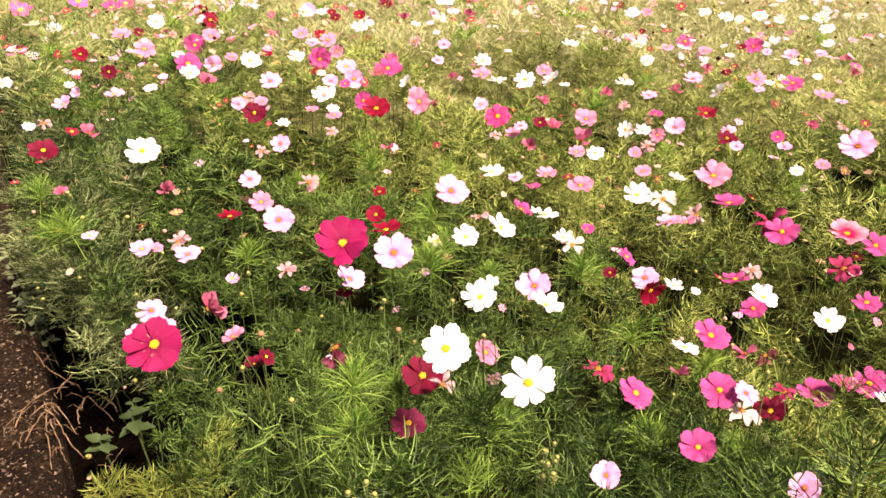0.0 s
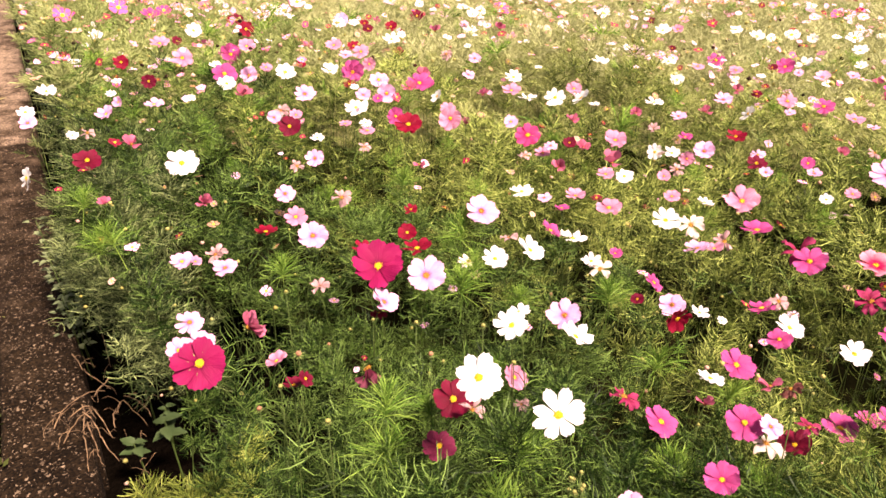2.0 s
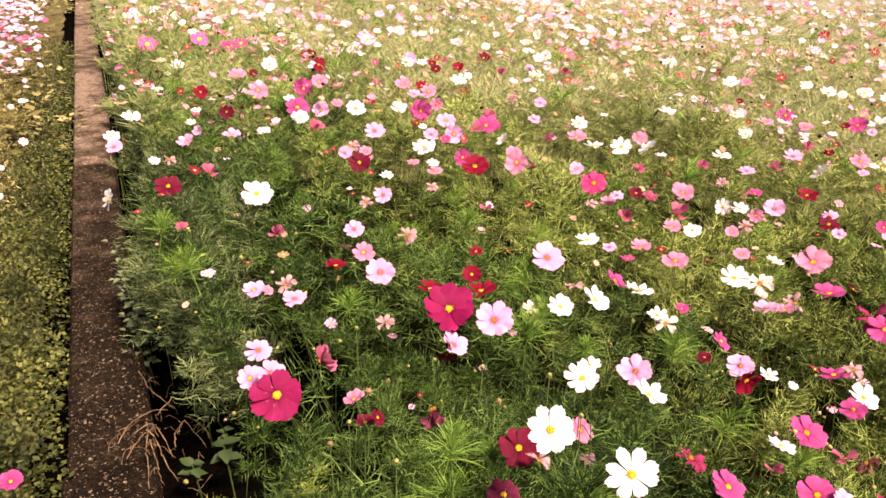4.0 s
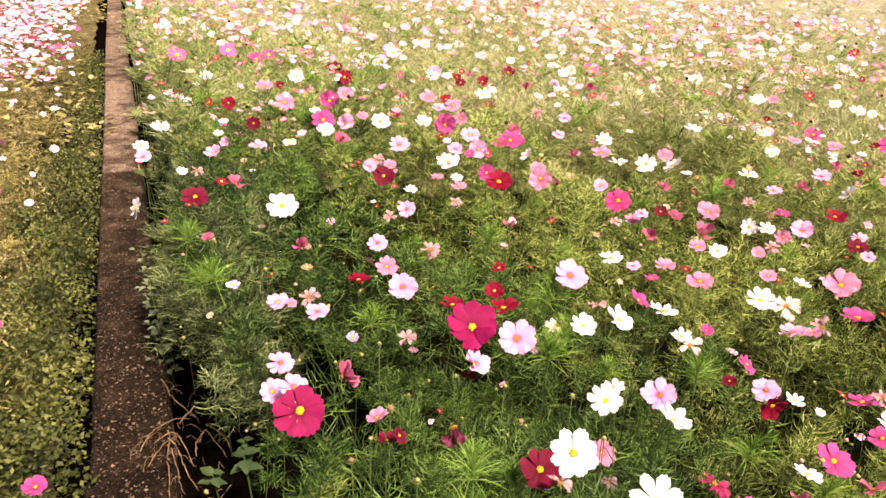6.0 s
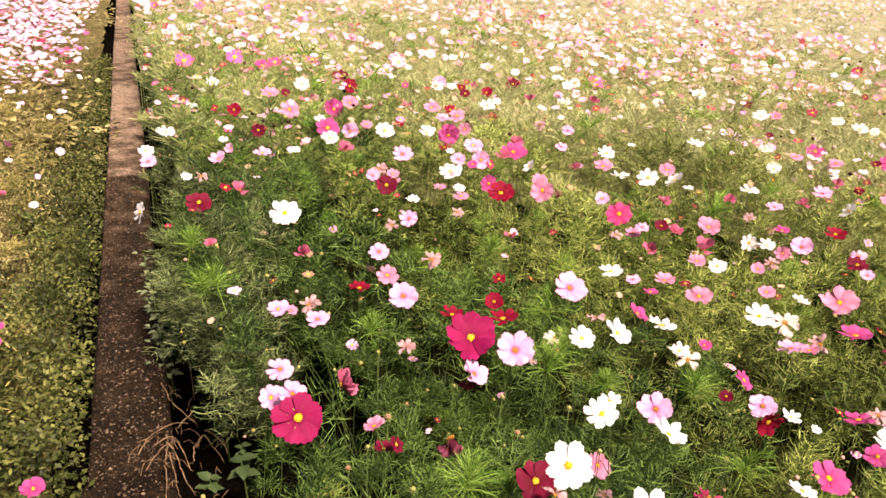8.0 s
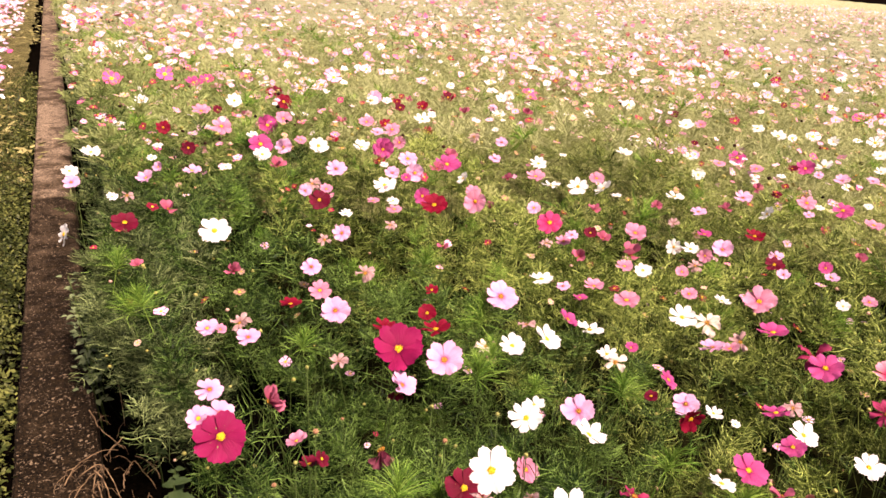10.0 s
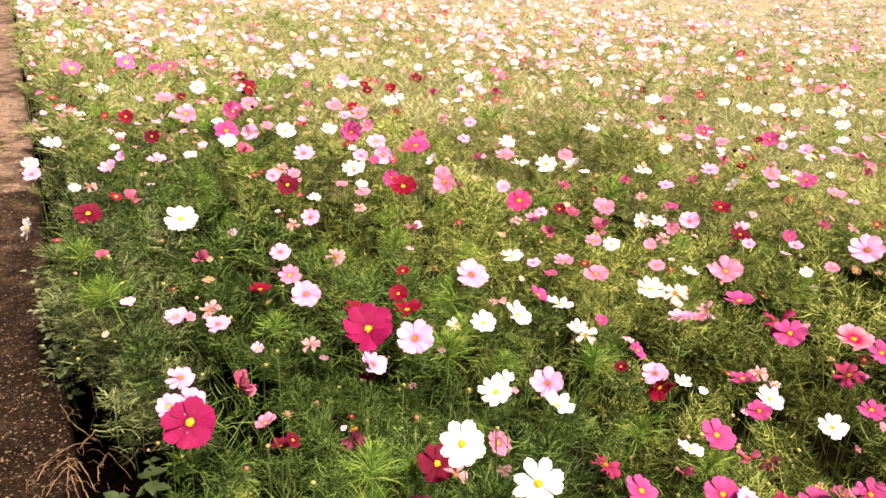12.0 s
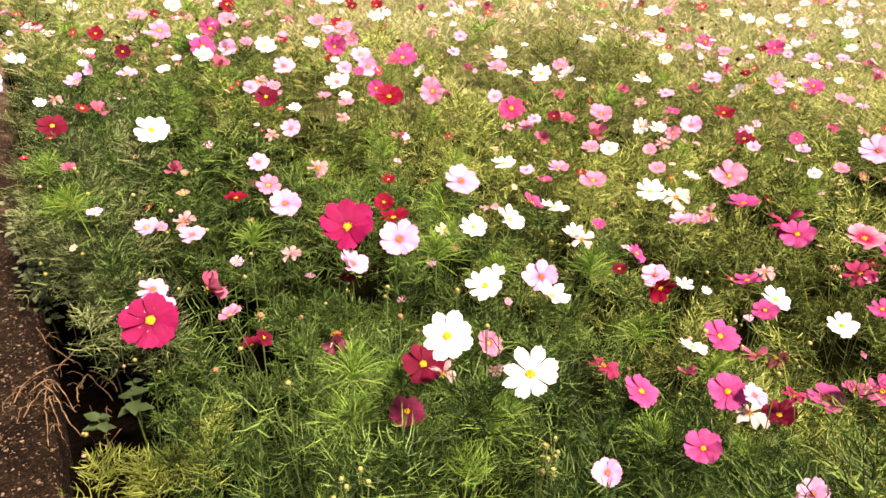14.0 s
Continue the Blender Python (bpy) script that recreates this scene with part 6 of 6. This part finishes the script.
bud(1.254, 1.341, 0.458, 0.0069, False)
bud(1.435, 1.278, 0.440, 0.0060, False)
bud(1.004, 0.965, 0.459, 0.0060, False)
bud(1.029, 1.009, 0.462, 0.0072, False)
bud(1.125, 1.108, 0.435, 0.0066, False)
bud(1.397, 1.003, 0.432, 0.0081, False)
bud(0.665, 1.945, 0.473, 0.0078, False)
bud(0.697, 2.044, 0.479, 0.0060, False)
bud(0.912, 2.157, 0.491, 0.0087, False)
bud(0.978, 2.156, 0.487, 0.0087, False)
bud(0.993, 2.148, 0.475, 0.0072, False)
bud(0.987, 2.086, 0.505, 0.0060, False)
bud(1.025, 1.832, 0.491, 0.0069, False)
bud(0.902, 1.587, 0.489, 0.0084, False)
bud(0.898, 1.537, 0.501, 0.0066, False)
bud(1.056, 1.678, 0.498, 0.0075, False)
bud(1.178, 1.669, 0.481, 0.0081, False)
bud(1.521, 1.955, 0.492, 0.0075, False)
bud(1.587, 1.988, 0.483, 0.0063, False)
bud(2.172, 2.394, 0.498, 0.0063, False)
bud(1.629, 1.979, 0.471, 0.0084, False)
bud(2.182, 2.001, 0.470, 0.0066, False)
bud(1.952, 1.700, 0.474, 0.0078, False)
bud(1.853, 1.583, 0.474, 0.0081, False)
bud(1.647, 1.440, 0.494, 0.0060, False)
bud(1.797, 1.381, 0.476, 0.0069, False)
bud(1.552, 1.678, 0.494, 0.0069, False)
bud(0.613, 2.341, 0.508, 0.0060, False)
bud(0.666, 2.294, 0.499, 0.0060, False)
bud(0.790, 2.490, 0.479, 0.0075, False)
bud(0.262, 2.503, 0.499, 0.0069, False)
bud(0.336, 2.589, 0.472, 0.0072, False)
bud(0.377, 2.461, 0.472, 0.0072, False)
bud(0.139, 2.362, 0.470, 0.0072, False)
bud(0.146, 2.098, 0.498, 0.0066, False)
bud(0.357, 2.244, 0.481, 0.0087, False)
bud(0.508, 2.357, 0.490, 0.0081, False)
bud(0.828, 1.082, 0.442, 0.0063, False)
bud(0.649, 0.846, 0.468, 0.0081, False)
bud(0.868, 0.785, 0.436, 0.0084, False)
bud(0.989, 0.880, 0.460, 0.0066, False)
bud(1.013, 0.885, 0.436, 0.0063, False)
bud(0.684, 0.849, 0.441, 0.0095, True)
bud(0.947, 0.766, 0.460, 0.0081, False)
bud(1.025, 0.971, 0.447, 0.0066, False)

for k in range(12):
    bud(0.47 + 0.007 * math.sin(k * 2.4), 0.834 + 0.009 * math.cos(k * 2.4), 0.515 + 0.0045 * k, 0.0085 - 0.0002 * k, False)
for k in range(6):
    bud(0.245 + 0.022 * math.sin(k * 2.1), 0.855 + 0.018 * math.cos(k * 1.7), 0.585 + 0.006 * (k % 3), 0.0072, False)


seeds = random.Random(88)
for x, y, _, _, s, h in field_places(44, 60, 0.75, 2.3, 0.2, 2.2, 0.3, 2.6, 0.5, 1.0, 0.06):
    bud(x, y, h * 0.5 + seeds.uniform(0.0, 0.03), seeds.uniform(0.006, 0.0095), seeds.random() < 0.2)


# ---- dry twigs and weeds in the open corner ----
def dry_twigs():
    """A pulled-up tangle of dry branching twigs, half on the kerb."""
    base = tagged(new("dry_twig_tangle"), "tangle of dry tan twigs lying on soil and kerb", "dead branch")
    base.location = (0.04, 1.80, 0.15)
    r = random.Random(5)

    def stick(a, b, w, bend):
        a, b = Vector(a) - base.location, Vector(b) - base.location
        side = (b - a).cross(Vector((0, 0, 1))).normalized()
        pts = [a.lerp(b, u) + side * bend * math.sin(u * 3.1) + Vector((r.uniform(-1, 1), r.uniform(-1, 1), r.uniform(-0.5, 1))) * 0.002 + Vector((0, 0, 0.008 * math.sin(u * 3.1))) for u in (0, 0.2, 0.4, 0.6, 0.8, 1)]
        v, f = tube(pts, [w * 0.62 * (1 - 0.08 * k) for k in range(6)], 5)
        part("twig", mesh_of("twig", v, f, TWIG, True), base)
        return [p + base.location for p in pts]

    def bent(pts, w):
        pts = [Vector(p) for p in pts]
        for a, b in zip(pts, pts[1:]):
            stick(a, b, w, r.uniform(-0.006, 0.006))
            w *= 0.85

    straight = [
        ([(-0.028, 1.966, 0.172), (-0.010, 1.885, 0.178), (0.033, 1.796, 0.170)], 0.0024),
        ([(0.036, 1.832, 0.176), (-0.003, 1.769, 0.182)], 0.0026),
        ([(-0.084, 1.736, 0.158), (-0.054, 1.778, 0.172), (0.022, 1.783, 0.180)], 0.0025),
        ([(-0.071, 1.679, 0.158), (-0.045, 1.715, 0.168), (-0.007, 1.728, 0.178)], 0.0023),
        ([(-0.027, 1.730, 0.182), (-0.003, 1.653, 0.168), (0.019, 1.588, 0.150)], 0.0027),
        ([(-0.024, 1.763, 0.176), (-0.033, 1.677, 0.166), (-0.037, 1.576, 0.157)], 0.0024),
        ([(0.022, 1.688, 0.150), (0.035, 1.732, 0.164), (0.052, 1.758, 0.158), (0.085, 1.689, 0.130)], 0.0021),
        ([(-0.056, 1.737, 0.170), (-0.013, 1.740, 0.184), (0.013, 1.649, 0.160)], 0.0024),
        ([(-0.024, 1.704, 0.172), (-0.013, 1.620, 0.160)], 0.0026),
        ([(0.043, 2.046, 0.190), (0.044, 1.951, 0.120)], 0.0022),
        ([(-0.065, 1.768, 0.168), (-0.086, 1.748, 0.158)], 0.0016),
        ([(0.056, 1.809, 0.135), (0.085, 1.779, 0.120), (0.095, 1.742, 0.110)], 0.0019),
    ]
    for pts, w in straight:
        bent(pts, w)
        a, b = Vector(pts[0]), Vector(pts[1])
        for _ in range(3):
            at = a.lerp(b, r.uniform(0.2, 1.0))
            tip = at + Vector((r.uniform(-0.035, 0.035), r.uniform(-0.06, 0.02), r.uniform(-0.004, 0.006)))
            if tip.x < -0.01:
                tip.z = max(tip.z, 0.157)
            bent([at, tip], r.uniform(0.0009, 0.0015))
    for _ in range(16):
        a = Vector((r.uniform(0.01, 0.11), r.uniform(1.60, 1.90), r.uniform(0.04, 0.12)))
        bent([a, a + Vector((r.uniform(-0.04, 0.04), r.uniform(-0.05, 0.03), r.uniform(-0.02, 0.03)))], r.uniform(0.0009, 0.0014))


dry_twigs()


def broad_leaf(length, width, seed, mat):
    """A pointed oval leaf along x with a midrib fold and scalloped rim."""
    rows = 7
    verts, faces = [], []
    for i in range(rows + 1):
        u = i / rows
        half = width * math.sin(math.pi * u ** 0.8) * (1 + 0.10 * math.sin(i * 3.1 + seed)) + 0.0006
        droop = -0.25 * length * u * u
        for v in (-1, -0.5, 0, 0.5, 1):
            verts.append((length * u, half * v, droop + abs(v) * half * 0.35))
    for i in range(rows):
        for j in range(4):
            faces.append((i * 5 + j, i * 5 + j + 1, (i + 1) * 5 + j + 1, (i + 1) * 5 + j))
    return mesh_of("leaf", verts, faces, mat, True)


def weed(x, y, z, high, leaves, length, width, seed, label, mat=LEAF_WEED):
    base = tagged(new("weed"), label, "weed")
    base.location = (x, y, z)
    r = random.Random(seed)
    shapes = [broad_leaf(length, width, s, mat) for s in range(3)]
    sprawl = 0.02 if leaves < 15 else 0.06
    lean = Vector((r.uniform(-sprawl, sprawl * 0.5), r.uniform(-sprawl, sprawl), high))
    v, f = tube([lean * u for u in (0, 0.35, 0.7, 1)], [0.0022, 0.002, 0.0017, 0.0013], 5)
    part("stem", mesh_of("stem", v, f, STEM, True), base)
    for k in range(leaves):
        u = 1 - (0.65 if leaves > 10 else 0.28) * k / max(leaves - 1, 1)
        m = Matrix.Translation(lean * u) @ Matrix.Rotation(k * 2.4 + r.uniform(-0.3, 0.3), 4, "Z") @ Matrix.Rotation(-r.uniform(0.0, 0.5), 4, "Y")
        if leaves > 15:
            m = m @ Matrix.Translation((r.uniform(0.0, 0.03), 0, r.uniform(-0.01, 0.012)))
        part("leaf", shapes[k % 3], base, m @ Matrix.Scale(r.uniform(0.7, 1.1) * (1.1 - (0.35 * u if leaves > 10 else 0.1)), 4))


weed(0.128, 1.645, 0.0, 0.165, 7, 0.036, 0.0125, 3, "young green weed with broad oval leaves in soil")
weed(0.063, 1.672, 0.0, 0.125, 6, 0.033, 0.0115, 4, "small broad-leaved weed sprouting beside the dry twigs")
weed(0.108, 1.843, 0.0, 0.14, 8, 0.024, 0.008, 9, "small-leaved weed shaded under the cosmos")
weed(0.13, 1.75, 0.0, 0.12, 7, 0.022, 0.008, 10, "small-leaved weed shaded under the cosmos")
for wx, wy, wh, ws in ((-0.004, 2.10, 0.25, 11), (-0.002, 2.20, 0.30, 12), (0.006, 2.15, 0.34, 13), (0.010, 2.26, 0.38, 14), (0.0, 2.33, 0.34, 15)):
    weed(wx, wy, 0.0, wh, 30, 0.025, 0.0085, ws, "leafy grey-green weed leaning over the kerb edge", LEAF_PALE)
